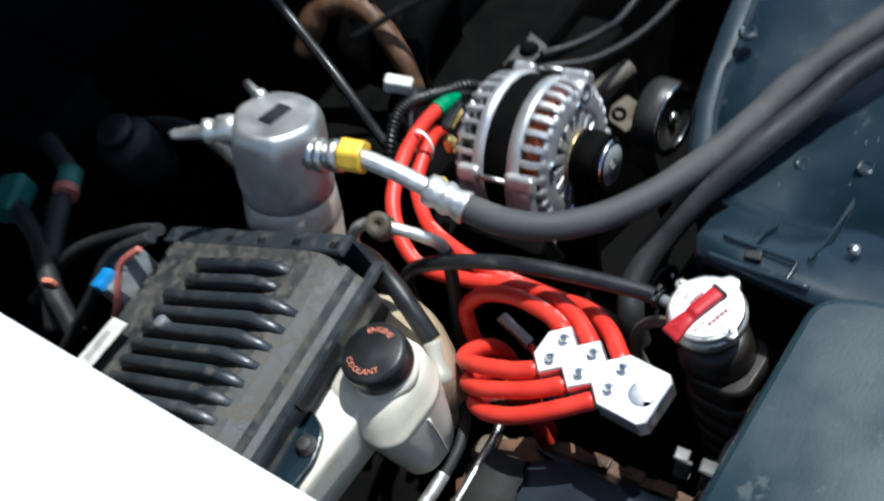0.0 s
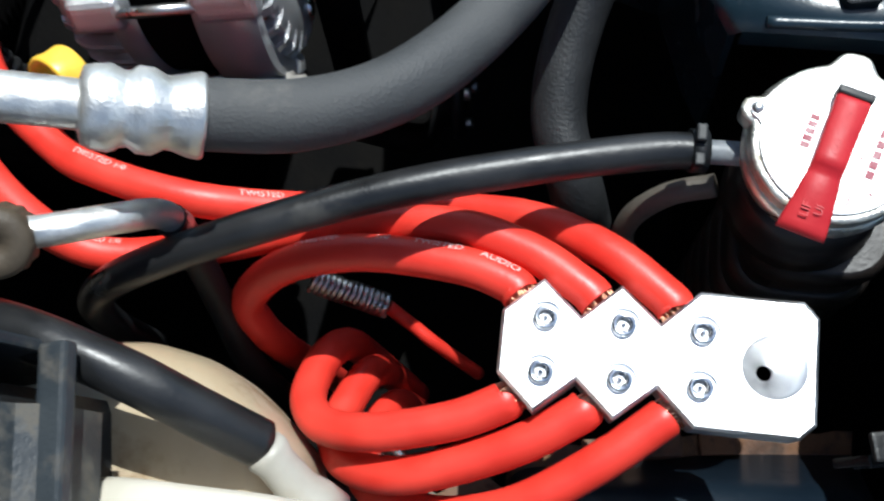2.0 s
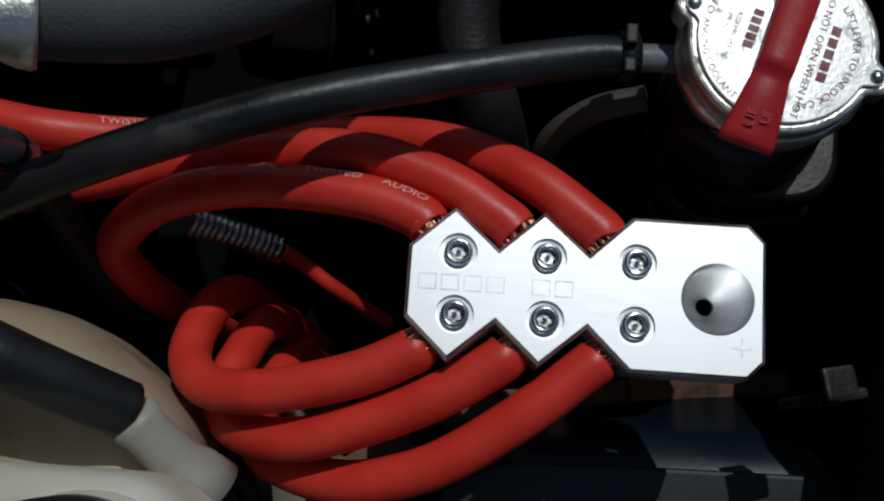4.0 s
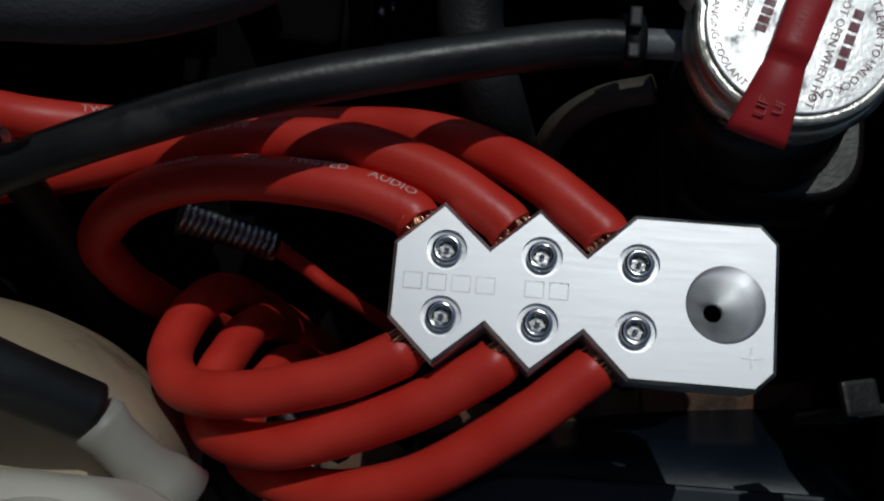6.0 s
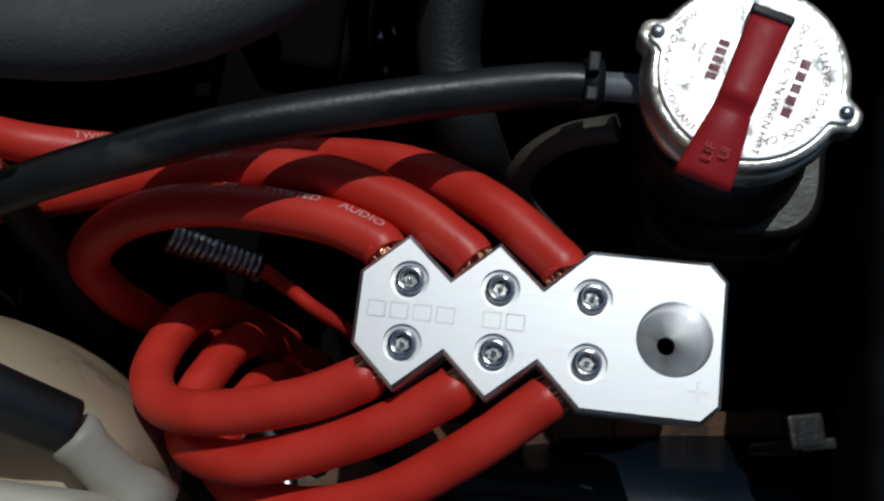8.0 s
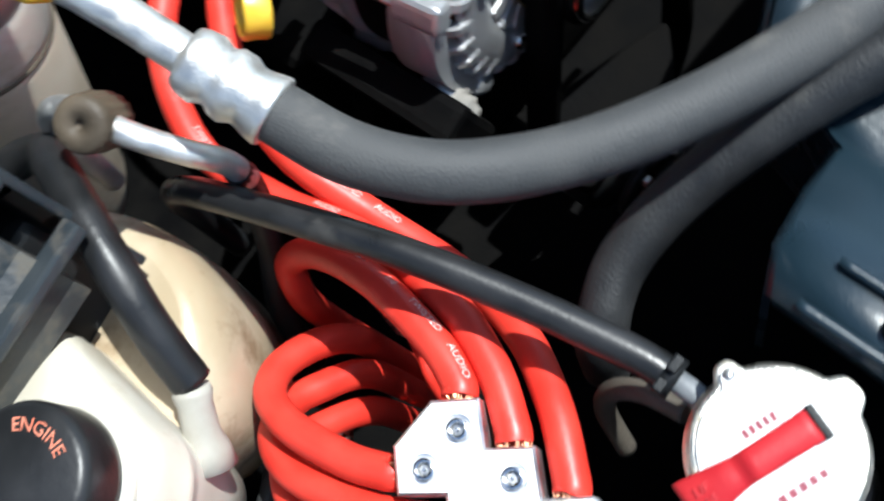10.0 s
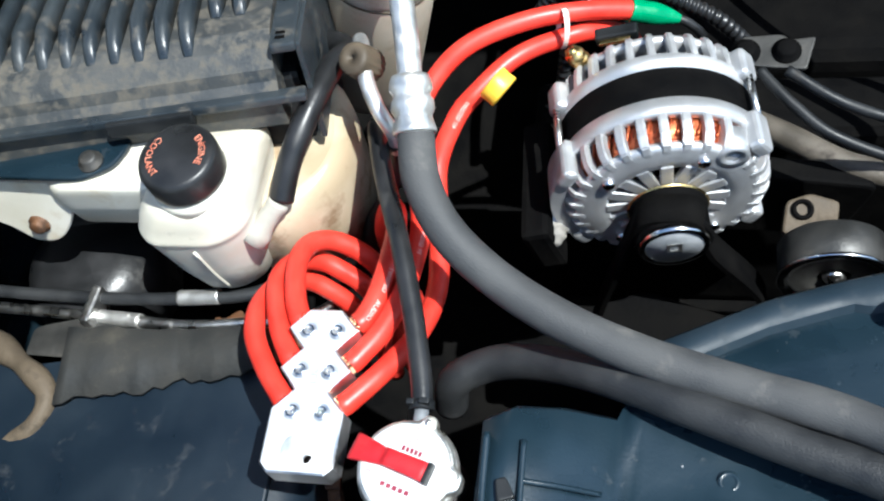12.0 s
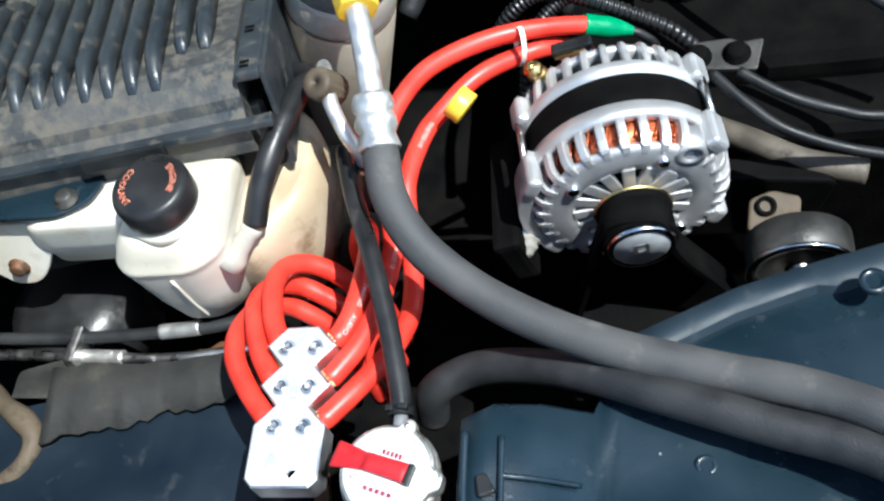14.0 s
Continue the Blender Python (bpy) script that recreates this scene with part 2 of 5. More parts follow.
def join(bm, own):
    if bm is None:
        return own
    tmp = bpy.data.meshes.new("tmp")
    own.to_mesh(tmp)
    bm.from_mesh(tmp)
    bpy.data.meshes.remove(tmp)
    own.free()
    return bm


def prism_bm(outline, z0, z1, m=None, bevel=0.0, seg=2, bm=None, sides=False):
    """An outline (x, y) raised from z0 to z1, its edges rounded."""
    own = bmesh.new()
    low = [own.verts.new((x, y, z0)) for x, y in outline]
    top = [own.verts.new((x, y, z1)) for x, y in outline]
    own.faces.new(low[::-1])
    own.faces.new(top)
    k = len(outline)
    for i in range(k):
        own.faces.new((low[i], low[(i + 1) % k], top[(i + 1) % k], top[i]))
    bmesh.ops.recalc_face_normals(own, faces=own.faces[:])
    if bevel:
        edges = own.edges[:] if sides else [e for e in own.edges if abs(e.verts[0].co.z - e.verts[1].co.z) < 1e-6]
        bmesh.ops.bevel(own, geom=edges, offset=bevel, segments=seg, profile=0.5, affect="EDGES")
    own.transform(m or Matrix())
    return join(bm, own)


def rounded(outline, r, steps=5):
    """The outline with its corners rounded."""
    out = []
    n = len(outline)
    for i in range(n):
        p, a, b = Vector(outline[i]), Vector(outline[i - 1]), Vector(outline[(i + 1) % n])
        q = min(r, (a - p).length * 0.45, (b - p).length * 0.45)
        s, e = p + (a - p).normalized() * q, p + (b - p).normalized() * q
        for k in range(steps + 1):
            t = k / steps
            out.append(tuple(s * (1 - t) ** 2 + p * 2 * t * (1 - t) + e * t * t))
    return out


def mesh_of(name, bm, mat, normals=True):
    if normals:
        bmesh.ops.recalc_face_normals(bm, faces=bm.faces[:])
    me = bpy.data.meshes.new(name)
    bm.to_mesh(me)
    bm.free()
    for x in (mat if isinstance(mat, (list, tuple)) else [mat]):
        me.materials.append(x)
    return me


def thing(name, label, category, bm=None, mat=None, group="", kind="", at=(0, 0, 0)):
    ob = new(name, mesh_of(name, bm, mat) if bm else None)
    if not bm:
        ob.location = at
        ob.empty_display_size = 0.01
    return tagged(ob, label, category, group, kind)


def part(name, bm, mat, parent, label=""):
    """One mesh under a thing; bm is in world places."""
    chain, m = parent, Matrix()
    while chain:
        m = chain.matrix_basis @ m
        chain = chain.parent
    bm.transform(m.inverted())
    ob = new(name, mesh_of(name, bm, mat))
    ob.parent = parent
    return tagged(ob, label)


def aim(at, direction, spin=0.0):
    """A pose whose z axis points along a direction."""
    q = Vector(direction).normalized().to_track_quat("Z", "Y")
    return Matrix.Translation(at) @ q.to_matrix().to_4x4() @ Matrix.Rotation(radians(spin), 4, "Z")


def text_bm(words, size, bold=0.0, depth=0.0):
    """Letters as a bmesh in the xy plane, starting at x = 0."""
    cu = bpy.data.curves.new("words", "FONT")
    cu.body, cu.size, cu.align_x, cu.align_y, cu.resolution_u = words, size, "LEFT", "CENTER", 2
    cu.offset, cu.extrude = bold, depth
    ob = new("words", cu)
    bpy.context.view_layer.update()
    me = bpy.data.meshes.new_from_object(ob)
    bm = bmesh.new()
    bm.from_mesh(me)
    bpy.data.objects.remove(ob)
    bpy.data.meshes.remove(me)
    bpy.data.curves.remove(cu)
    return bm


def text_on_arc(words, size, radius, angle, m, outward=True, lift=0.0, bm=None):
    """Letters along a circle in m's xy plane, the middle of the words at angle (degrees); outward: their tops point away from the centre."""
    own = text_bm(words, size)
    width = max(v.co.x for v in own.verts)
    for v in own.verts:
        s = (v.co.x - width / 2) / radius
        a = radians(angle) - s if outward else radians(angle) + s
        r = radius + v.co.y if outward else radius - v.co.y
        v.co = Vector((r * math.cos(a), r * math.sin(a), lift))
    own.transform(m)
    return join(bm, own)


def text_on_tube(words, size, points, radius, start, angle, per=10, flip=False, bm=None):
    """Letters wrapped on a tube, from start metres along it, at an angle round it."""
    path = catmull(points, per)
    fr = frames_along(path)
    length = [0.0]
    for a, b in zip(path, path[1:]):
        length.append(length[-1] + (b - a).length)
    own = text_bm(words, size)
    bmesh.ops.subdivide_edges(own, edges=[e for e in own.edges if e.calc_length() > size * 0.3], cuts=2)
    width = max(v.co.x for v in own.verts)
    for v in own.verts:
        x, y = (width - v.co.x, -v.co.y) if flip else (v.co.x, v.co.y)
        s = min(max(start + x, 0), length[-1] - 1e-6)
        i = max(k for k in range(len(length)) if length[k] <= s)
        i = min(i, len(path) - 2)
        t = (s - length[i]) / max(length[i + 1] - length[i], 1e-9)
        p = path[i].lerp(path[i + 1], t)
        side, up = fr[i][1].lerp(fr[i + 1][1], t), fr[i][2].lerp(fr[i + 1][2], t)
        a = radians(angle) + y / radius
        v.co = p + (side * math.cos(a) + up * math.sin(a)) * (radius + 0.00025)
    return join(bm, own)


# ---- the bay that closes the place round ----
def slab(name, size, at, mat, label, category="wall", bevel=0.004):
    return thing(name, label, category, box_bm(size, pose(*at), bevel), mat, kind="structure")


# floor and firewall: their black also holds painted shade
slab("floor", (1.4, 1.7, 0.04), (0.12, 0.2, -0.46), M["grime_and_shade"], "oily underside of the engine bay, blackened for shade", "floor")
slab("wall_firewall", (1.4, 0.03, 0.62), (0.12, 1.02, -0.13), M["grime_and_shade"], "grimy firewall behind the engine, darkened for shade")
slab("wall_fender_apron", (0.03, 1.5, 0.40), (-0.46, 0.25, -0.24), M["shroud"], "dark painted inner fender apron")
slab("wall_far_apron", (0.03, 1.5, 0.46), (0.80, 0.25, -0.21), M["shroud"], "dark painted far inner fender apron")
slab("wall_grille", (1.2, 0.03, 0.40), (0.15, -0.52, -0.24), M["black"], "black panel behind the grille")

# raised hood, out of view, added to shade the rear of the bay
thing("ceiling_unseen_hood", "dark underside of an unseen raised hood, added as shade", "hood", box_bm((1.5, 0.90, 0.03), Matrix.Translation((0.12, 0.710, 0.522)) @ Matrix.Rotation(radians(-43), 4, "X"), 0.008), M["grime_and_shade"], kind="structure")


def front_structure():
    # tie bar before the radiator; sky glare is put into its lighter blue
    out = rounded([(-0.44, -0.50), (0.135, -0.50), (0.128, -0.185), (0.112, -0.146), (-0.44, -0.166)], 0.02)
    thing("trim_tie_bar", "dusty blue-grey painted steel radiator tie bar, lightened for sky glare", "panel", prism_bm(out, -0.02, 0.022, bevel=0.006, seg=3), M["bar_glare_paint"], kind="structure")
    seal = bmesh.new()
    rows = []
    for k in range(41):
        x = -0.30 + 0.405 * k / 40
        w = 0.0025 * noise.noise((x * 90, 1, 0))
        rows.append([seal.verts.new((x, y + w, z + 0.5 * w)) for y, z in ((-0.152, -0.020), (-0.143, -0.016), (-0.136, -0.024), (-0.136, -0.060), (-0.152, -0.060))])
    for p, q in zip(rows, rows[1:]):
        for k in range(5):
            seal.faces.new((p[k], p[(k + 1) % 5], q[(k + 1) % 5], q[k])).smooth = True
    seal.faces.new(rows[0][::-1])
    seal.faces.new(rows[-1])
    thing("trim_seal", "crumbling dark foam seal along the tie bar", "seal", seal, M["black"], kind="structure")
    # shroud over the fan: one sheet that falls off to the far side and ends in a curled rear edge
    bm = bmesh.new()
    xs = [0.109, 0.125, 0.150, 0.178, 0.186, 0.194, 0.262, 0.303, 0.349, 0.40, 0.47, 0.56, 0.64]
    rear = [-0.057, -0.049, -0.044, -0.040, -0.020, 0.008, 0.040, 0.053, 0.064, 0.074, 0.08, 0.08, 0.08]
    grid = []
    for x, y1 in zip(xs, rear):
        fall = min(max((x - 0.125) / 0.065, 0), 1)
        base = 0.017 - 0.040 * fall * fall * (3 - 2 * fall)
        hump = 0.030 * math.exp(-((x - 0.40) / 0.07) ** 2) + 0.055 * min(max((x - 0.40) / 0.14, 0), 1) ** 1.5
        col = []
        for k in range(13):
            y = -0.50 + (y1 + 0.50) * k / 12
            near = max(0, 1 - abs(y - y1) / 0.12)
            front = min(max((-0.10 - y) / 0.06, 0), 1)
            z = base * (1 - front) + 0.012 * front + hump * near * (1 - 0.75 * (1 - (y1 - y) / 0.12 if y1 - y < 0.12 else 0))
            col.append(bm.verts.new((x, y, z)))
        low = [bm.verts.new((x + (0.001 if x < 0.2 else 0), y1 + 0.004, col[-1].co.z - 0.006)), bm.verts.new((x, y1 + 0.002, col[-1].co.z - 0.09))]
        grid.append(col + low)
    for a, b in zip(grid, grid[1:]):
        for k in range(len(a) - 1):
            bm.faces.new((a[k], b[k], b[k + 1], a[k + 1])).smooth = k != len(a) - 2
    lip = [bm.verts.new((v.co.x + 0.001, v.co.y, v.co.z - 0.012)) for v in grid[0][:13]]
    for k in range(12):
        bm.faces.new((grid[0][k], grid[0][k + 1], lip[k + 1], lip[k]))
    shroud = thing("fan_shroud", "dark blue-black fan shroud with scuffs beside the radiator cap", "fan shroud", at=(0.3, -0.1, 0.0))
    sheet = part("sheet", bm, M["shroud"], shroud)
    md = sheet.modifiers.new("thick", "SOLIDIFY")
    md.thickness, md.offset = 0.003, -1
    # raised rim along the rear edge, with a small notch
    rim = bmesh.new()
    rows = []
    for k in range(33):
        x = 0.196 + 0.30 * k / 32
        y1 = float(np.interp(x, xs, rear))
        wide = 0.024 - 0.008 * k / 32 + (0.004 if k > 12 else 0)
        row = []
        for dy, lift in ((-0.0015, -0.001), (-0.002, 0.0050), (-wide + 0.004, 0.0046), (-wide, -0.001)):
            hit, at, _, _ = sheet.ray_cast(Vector((x, y1 + dy, 0.3)) - shroud.location, (0, 0, -1))
            row.append(rim.verts.new(Vector((x, y1 + dy, (at.z + shroud.location.z if hit else 0.0) + lift))))
        rows.append(row)
    for p, q in zip(rows, rows[1:]):
        for k in range(3):
            rim.faces.new((p[k], p[k + 1], q[k + 1], q[k])).smooth = k == 1
    part("rear_rim", rim, M["rim_paint"], shroud, "paler raised rear rim")
    part("edge_rib", tube_bm([(0.112, -0.064, 0.019), (0.113, -0.10, 0.019), (0.116, -0.14, 0.019)], 0.0022, 8), M["shroud"], shroud)
    part("seam", tube_bm([(0.140, -0.1275, 0.0150), (0.165, -0.126, 0.0000), (0.215, -0.124, -0.0085)], 0.0013, 8), M["shroud"], shroud, "moulded seam line")
    part("seam", tube_bm([(0.132, -0.088, 0.0165), (0.150, -0.087, 0.0075), (0.172, -0.085, -0.010)], 0.0016, 8), M["shroud"], shroud, "moulded seam line")
    part("seam", tube_bm([(0.132, -0.066, 0.0165), (0.1325, -0.092, 0.0165), (0.133, -0.119, 0.0165), (0.1315, -0.1225, 0.0170), (0.122, -0.1232, 0.0180), (0.112, -0.1235, 0.0182)], 0.0018, 8, 6), M["shroud"], shroud, "moulded seam line")
    part("clip", prism_bm(rounded([(-0.005, -0.006), (0.005, -0.006), (0.003, 0.006), (-0.003, 0.006)], 0.002), 0, 0.005, pose(0.124, -0.094, 0.016, rz=20), 0.001), M["black"], shroud)
    for x, y, z, r in ((0.239, -0.070, -0.0215, 0.006), (0.245, -0.118, -0.010, 0.007), (0.336, 0.029, -0.001, 0.008)):
        part("hole_rim", lathe_bm([(r * 0.55, 0.0005), (r * 0.6, 0.0022), (r, 0.0018), (r * 1.05, -0.001)], pose(x, y, z), 20), M["shroud"], shroud)
    for x, y, z in ((0.285, -0.14, 0.012), (0.16, -0.15, 0.0142), (0.31, -0.20, 0.0125)):
        part("rivet", lathe_bm([(0.0001, 0.0026), (0.003, 0.0022), (0.0045, 0.0004), (0.0046, -0.001)], pose(x, y, z), 16), M["steel"], shroud, "shiny rivet")
    rnd = random.Random(11)
    for k in range(12):
        x, y = rnd.uniform(0.20, 0.36), rnd.uniform(-0.20, -0.03)
        r = rnd.uniform(0.0004, 0.0010)
        hit, at, _, _ = sheet.ray_cast(Vector((x, y, 0.3)) - shroud.location, (0, 0, -1))
        if hit:
            at = at + shroud.location
            part("paint_chip", lathe_bm([(0.0001, 0.0003), (r * 0.7, 0.0003), (r, 0.0001), (r, -0.0004)], pose(at.x, at.y, at.z), 7), M["grey"], shroud, "pale paint chip")
    # baffle beside the block
    b = thing("baffle_panel", "dark blue baffle panel with a rusty edge", "panel", at=(-0.15, -0.06, -0.09))
    out = rounded([(-0.44, 0.012), (-0.30, 0.010), (-0.062, 0.004), (-0.050, -0.02), (-0.048, -0.15), (-0.44, -0.16)], 0.008)
    part("sheet", prism_bm(out, -0.088, -0.082, bevel=0.0015), M["paint"], b)
    edge = bmesh.new()
    line = catmull([(-0.048, 0.012, -0.106), (-0.036, 0.006, -0.117), (-0.030, -0.026, -0.122), (-0.024, -0.056, -0.131), (-0.019, -0.080, -0.136), (-0.012, -0.14, -0.142)], 8)
    fold = bmesh.new()
    pairs = [[fold.verts.new(p + Vector((-0.003, 0, -0.002))), fold.verts.new((-0.053, p.y - 0.002, -0.0865))] for p in line]
    for p, q in zip(pairs, pairs[1:]):
        fold.faces.new((p[0], q[0], q[1], p[1])).smooth = True
    turned = part("fold", fold, M["paint"], b, "sloping painted edge")
    md = turned.modifiers.new("thick", "SOLIDIFY")
    md.thickness, md.offset = 0.0015, 0
    rows = []
    for p in line:
        w = 0.006 + 0.003 * noise.noise(p * 90)
        rows.append([edge.verts.new(p + Vector((dx, dy, dz))) for dx, dy, dz in ((-w, 0, 0), (w, 0, 0.001), (w, 0, -0.012), (-w, 0, -0.004))])
    for p, q in zip(rows, rows[1:]):
        for k in range(4):
            edge.faces.new((p[k], p[(k + 1) % 4], q[(k + 1) % 4], q[k]))
    edge.faces.new(rows[0])
    edge.faces.new(rows[-1][::-1])
    part("rusty_edge", edge, M["rust"], b, "rust-eaten steel edge")
    for x, y, z in ((-0.0275, -0.028, -0.1195), (-0.0215, -0.055, -0.1275), (-0.0175, -0.080, -0.1325)):
        part("tab", box_bm((0.011, 0.017, 0.003), pose(x, y, z, ry=8, rz=8), 0.001), M["rust"], b, "rusty spot-welded tab")
    for x, y, z in ((-0.024, -0.116, -0.034), (-0.034, -0.147, 0.002)):
        own = box_bm((0.0035, 0.011, 0.034), pose(x, y, z, rx=14, rz=12), 0.0012)
        box_bm((0.010, 0.011, 0.003), pose(x + 0.004, y, z + 0.016, rx=14, rz=12), 0.0012, own)
        for k in range(4):
            box_bm((0.0045, 0.008, 0.0016), pose(x - 0.0004, y, z - 0.010 + 0.006 * k, rx=14, rz=12), 0.0006, own)
        thing("spring_clip", "dull ribbed steel spring clip on the radiator edge", "clip", own, M["bracket"], group="spring clips on the radiator")
    # rust-eaten corner and a torn scrap of splash sheet beside the reservoir
    own = bmesh.new()
    rows = []
    for p in catmull([(-0.130, 0.040, -0.098), (-0.105, 0.046, -0.098), (-0.080, 0.044, -0.100), (-0.060, 0.030, -0.102), (-0.047, 0.014, -0.105)], 9):
        w = 0.010 + 0.005 * noise.noise(p * 110)
        rows.append([own.verts.new(p + Vector(d)) for d in ((w * 0.5, w, 0), (-w * 0.6, -w, 0.002), (-w * 0.6, -w, -0.004), (w * 0.5, w, -0.006))])
    for p, q in zip(rows, rows[1:]):
        for k in range(4):
            own.faces.new((p[k], p[(k + 1) % 4], q[(k + 1) % 4], q[k]))
    own.faces.new(rows[0])
    own.faces.new(rows[-1][::-1])
    part("rusty_corner", own, M["rust"], b, "flaking rusty corner")
    scrap = rounded([(-0.094, 0.046), (-0.058, 0.030), (-0.050, 0.052), (-0.060, 0.070), (-0.078, 0.072)], 0.012)
    thing("splash_scrap", "torn tan splash sheet scrap beside the reservoir", "plastic scrap", prism_bm(scrap, -0.1135, -0.1120, None, 0.0005), M["scrap"])


front_structure()


def radiator():
    rad = thing("radiator", "black radiator with a ribbed plastic side tank", "radiator", at=(0.07, -0.1, -0.385))
    side = part("side_tank", box_bm((0.054, 0.050, 0.34), pose(0.068, -0.098, -0.214), 0.018, seg=5), M["ribbed"], rad, "ribbed brown-black side tank")
    part("core", box_bm((0.56, 0.036, 0.36), pose(0.372, -0.098, -0.215), 0.003), M["grime_and_shade"], rad)
    # stacked round ribs down the tank
    own = bmesh.new()
    plan = rounded([(-0.031, -0.029), (0.031, -0.029), (0.031, 0.029), (-0.031, 0.029)], 0.022, 7)
    rows = []
    for r, z in ((0.90, -0.0062), (0.97, -0.0054), (1.01, -0.0034), (1.025, 0.0), (1.01, 0.0030), (0.97, 0.0046), (0.90, 0.0052)):
        rows.append([own.verts.new((x * r, y * r, z)) for x, y in plan])
    for p, q in zip(rows, rows[1:]):
        for k in range(len(p)):
            own.faces.new((p[k], p[(k + 1) % len(p)], q[(k + 1) % len(p)], q[k])).smooth = True
    own.faces.new(rows[0][::-1])
    own.faces.new(rows[-1])
    rib = mesh_of("rib", own, M["ribbed"])
    for k in range(11):
        ob = new("rib", rib)
        ob.parent = side
        ob.location = Vector((0.068, -0.098, -0.047 - 0.0305 * k)) - rad.location
        ob.scale = (0.90, 0.92, 1.6) if k == 0 else (1, 1, 1.9)
    neck = part("filler_neck", lathe_bm([(0.017, -0.07), (0.018, -0.012), (0.020, -0.008), (0.0275, -0.004), (0.0285, 0.004), (0.026, 0.006), (0.001, 0.006)], pose(0.0705, -0.087, 0.010), 40), M["tin"], rad, "tarnished filler neck")
    part("collar", lathe_bm([(0.018, -0.012), (0.024, -0.014), (0.0265, -0.019), (0.0275, -0.030), (0.029, -0.036), (0.001, -0.038)], pose(0.070, -0.089, 0.0), 40), M["ribbed"], rad, "moulded collar under the neck")
    part("nipple", tube_bm([(0.0705, -0.070, 0.004), (0.0705, -0.052, 0.004), (0.0700, -0.040, 0.003)], 0.0042, 14, 6), M["grey"], rad, "overflow nipple")
    part("drain_loop", tube_bm([(0.066, -0.056, -0.018), (0.063, -0.040, -0.024), (0.057, -0.028, -0.038), (0.050, -0.027, -0.056), (0.044, -0.04, -0.085)], 0.0045, 12), M["tan_pipe"], rad, "dirty bent metal pipe")


radiator()


def radiator_cap():
    c = Vector((0.0705, -0.087, 0.0185))
    cap = thing("radiator_cap", "white printed radiator cap with a red lift lever", "radiator cap", at=c)
    base = pose(*c)
    ears = [(0.027, (0.080 - 0.0705, -0.062 + 0.087)), (0.027, (0.061 - 0.0705, -0.112 + 0.087)), (0.028, (0.101 - 0.0705, -0.093 + 0.087))]
    angles = [math.atan2(d[1], d[0]) for _, d in ears]

    def rim(r, bulge, width):
        pts = []
        for k in range(144):
            a = 2 * math.pi * k / 144
            g = 0
            for i, e in enumerate(angles):
                d = abs((a - e + math.pi) % (2 * math.pi) - math.pi)
                w = width * (1.5 if i == 2 else 1)
                g = max(g, bulge * math.exp(-(d / w) ** 4))
            pts.append(((r + g) * math.cos(a), (r + g) * math.sin(a)))
        return pts
    part("shell", prism_bm(rim(0.0268, 0.0050, 0.155), -0.006, 0.0030, base, 0.0016, 3), M["tin"], cap, "tarnished crimped rim")
    part("face", prism_bm(rim(0.0243, 0.0048, 0.13), 0.0030, 0.0042, base, 0.0005, 2), M["cap_white"], cap, "glossy white printed face")
    for i in (0, 1):
        e = angles[i]
        part("rivet", lathe_bm([(0.0018, -0.001), (0.0019, 0.0006), (0.0012, 0.0013), (0.0001, 0.0014)], base @ pose(0.0268 * math.cos(e), 0.0268 * math.sin(e), 0.0042), 16), M["steel"], cap)
    # the lever lies across the face and hangs over the rim; its far end stands up
    tip, head = Vector((0.0395, -0.0765, 0)) - c, Vector((0.0835, -0.0905, 0)) - c
    along = math.degrees(math.atan2((head - tip).y, (head - tip).x))
    lm = base @ pose(tip.x, tip.y, 0.0045, rz=along)
    long = (head - tip).to_2d().length
    bm = bmesh.new()
    rows = []
    for k in range(29):
        x = long * k / 28
        w = 0.0078 - 0.0027 * min(x / 0.020, 1) ** 1.1 + 0.0004 * max(0, (x - 0.028) / 0.018)
        step = min(max((x - 0.0195) / 0.0035, 0), 1)
        z = 0.0022 * step * step * (3 - 2 * step) - 0.0038 * min(max((0.016 - x) / 0.016, 0), 1) ** 1.4
        end = 0.0008 if k in (0, 28) else 0.0
        rows.append([bm.verts.new((x, y, z + dz)) for y, dz in ((-w, 0.0004 + end), (-w, 0.0024 - end), (-w + 0.0009, 0.0034 - end), (0.0, 0.0035 - end), (w - 0.0009, 0.0034 - end), (w, 0.0024 - end), (w, 0.0004 + end), (0.0, end))])
    for p, q in zip(rows, rows[1:]):
        for j in range(8):
            bm.faces.new((p[j], p[(j + 1) % 8], q[(j + 1) % 8], q[j])).smooth = j in (1, 2, 3, 4)
    bm.faces.new(rows[0][::-1])
    bm.faces.new(rows[-1])
    bm.transform(lm)
    lever = part("lever", bm, M["lever"], cap, "translucent red plastic lever")
    part("pivot", box_bm((0.003, 0.0118, 0.0062), lm @ pose(long + 0.0012, 0, 0.0026), 0.0008), M["black"], lever, "dark pivot pin")
    for words, x, size, y in (("CAUTION", 0.0255, 0.0034, 0.0), ("LIFT", 0.0045, 0.0040, 0.0015), ("UP", 0.0062, 0.0036, -0.0025)):
        own = text_bm(words, size, depth=0.00012)
        own.transform(lm @ pose(x, y, 0.00565 if words == "CAUTION" else 0.0018 + 0.0005))
        part("embossed_word", own, M["lever"], lever)
    # print on the face; directions as seen with the lever's foot towards the block
    up = 0.00435
    bmw = text_on_arc("WHEN CHANGING COOLANT", 0.0028, 0.0222, 92, base, False, up)
    bmw = text_on_arc("LIFT LEVER TO UNLOCK CAP", 0.0030, 0.0196, -115, base, True, up, bmw)
    bmw = text_on_arc("16 LBS", 0.0030, 0.0222, 15, base, False, up, bmw)
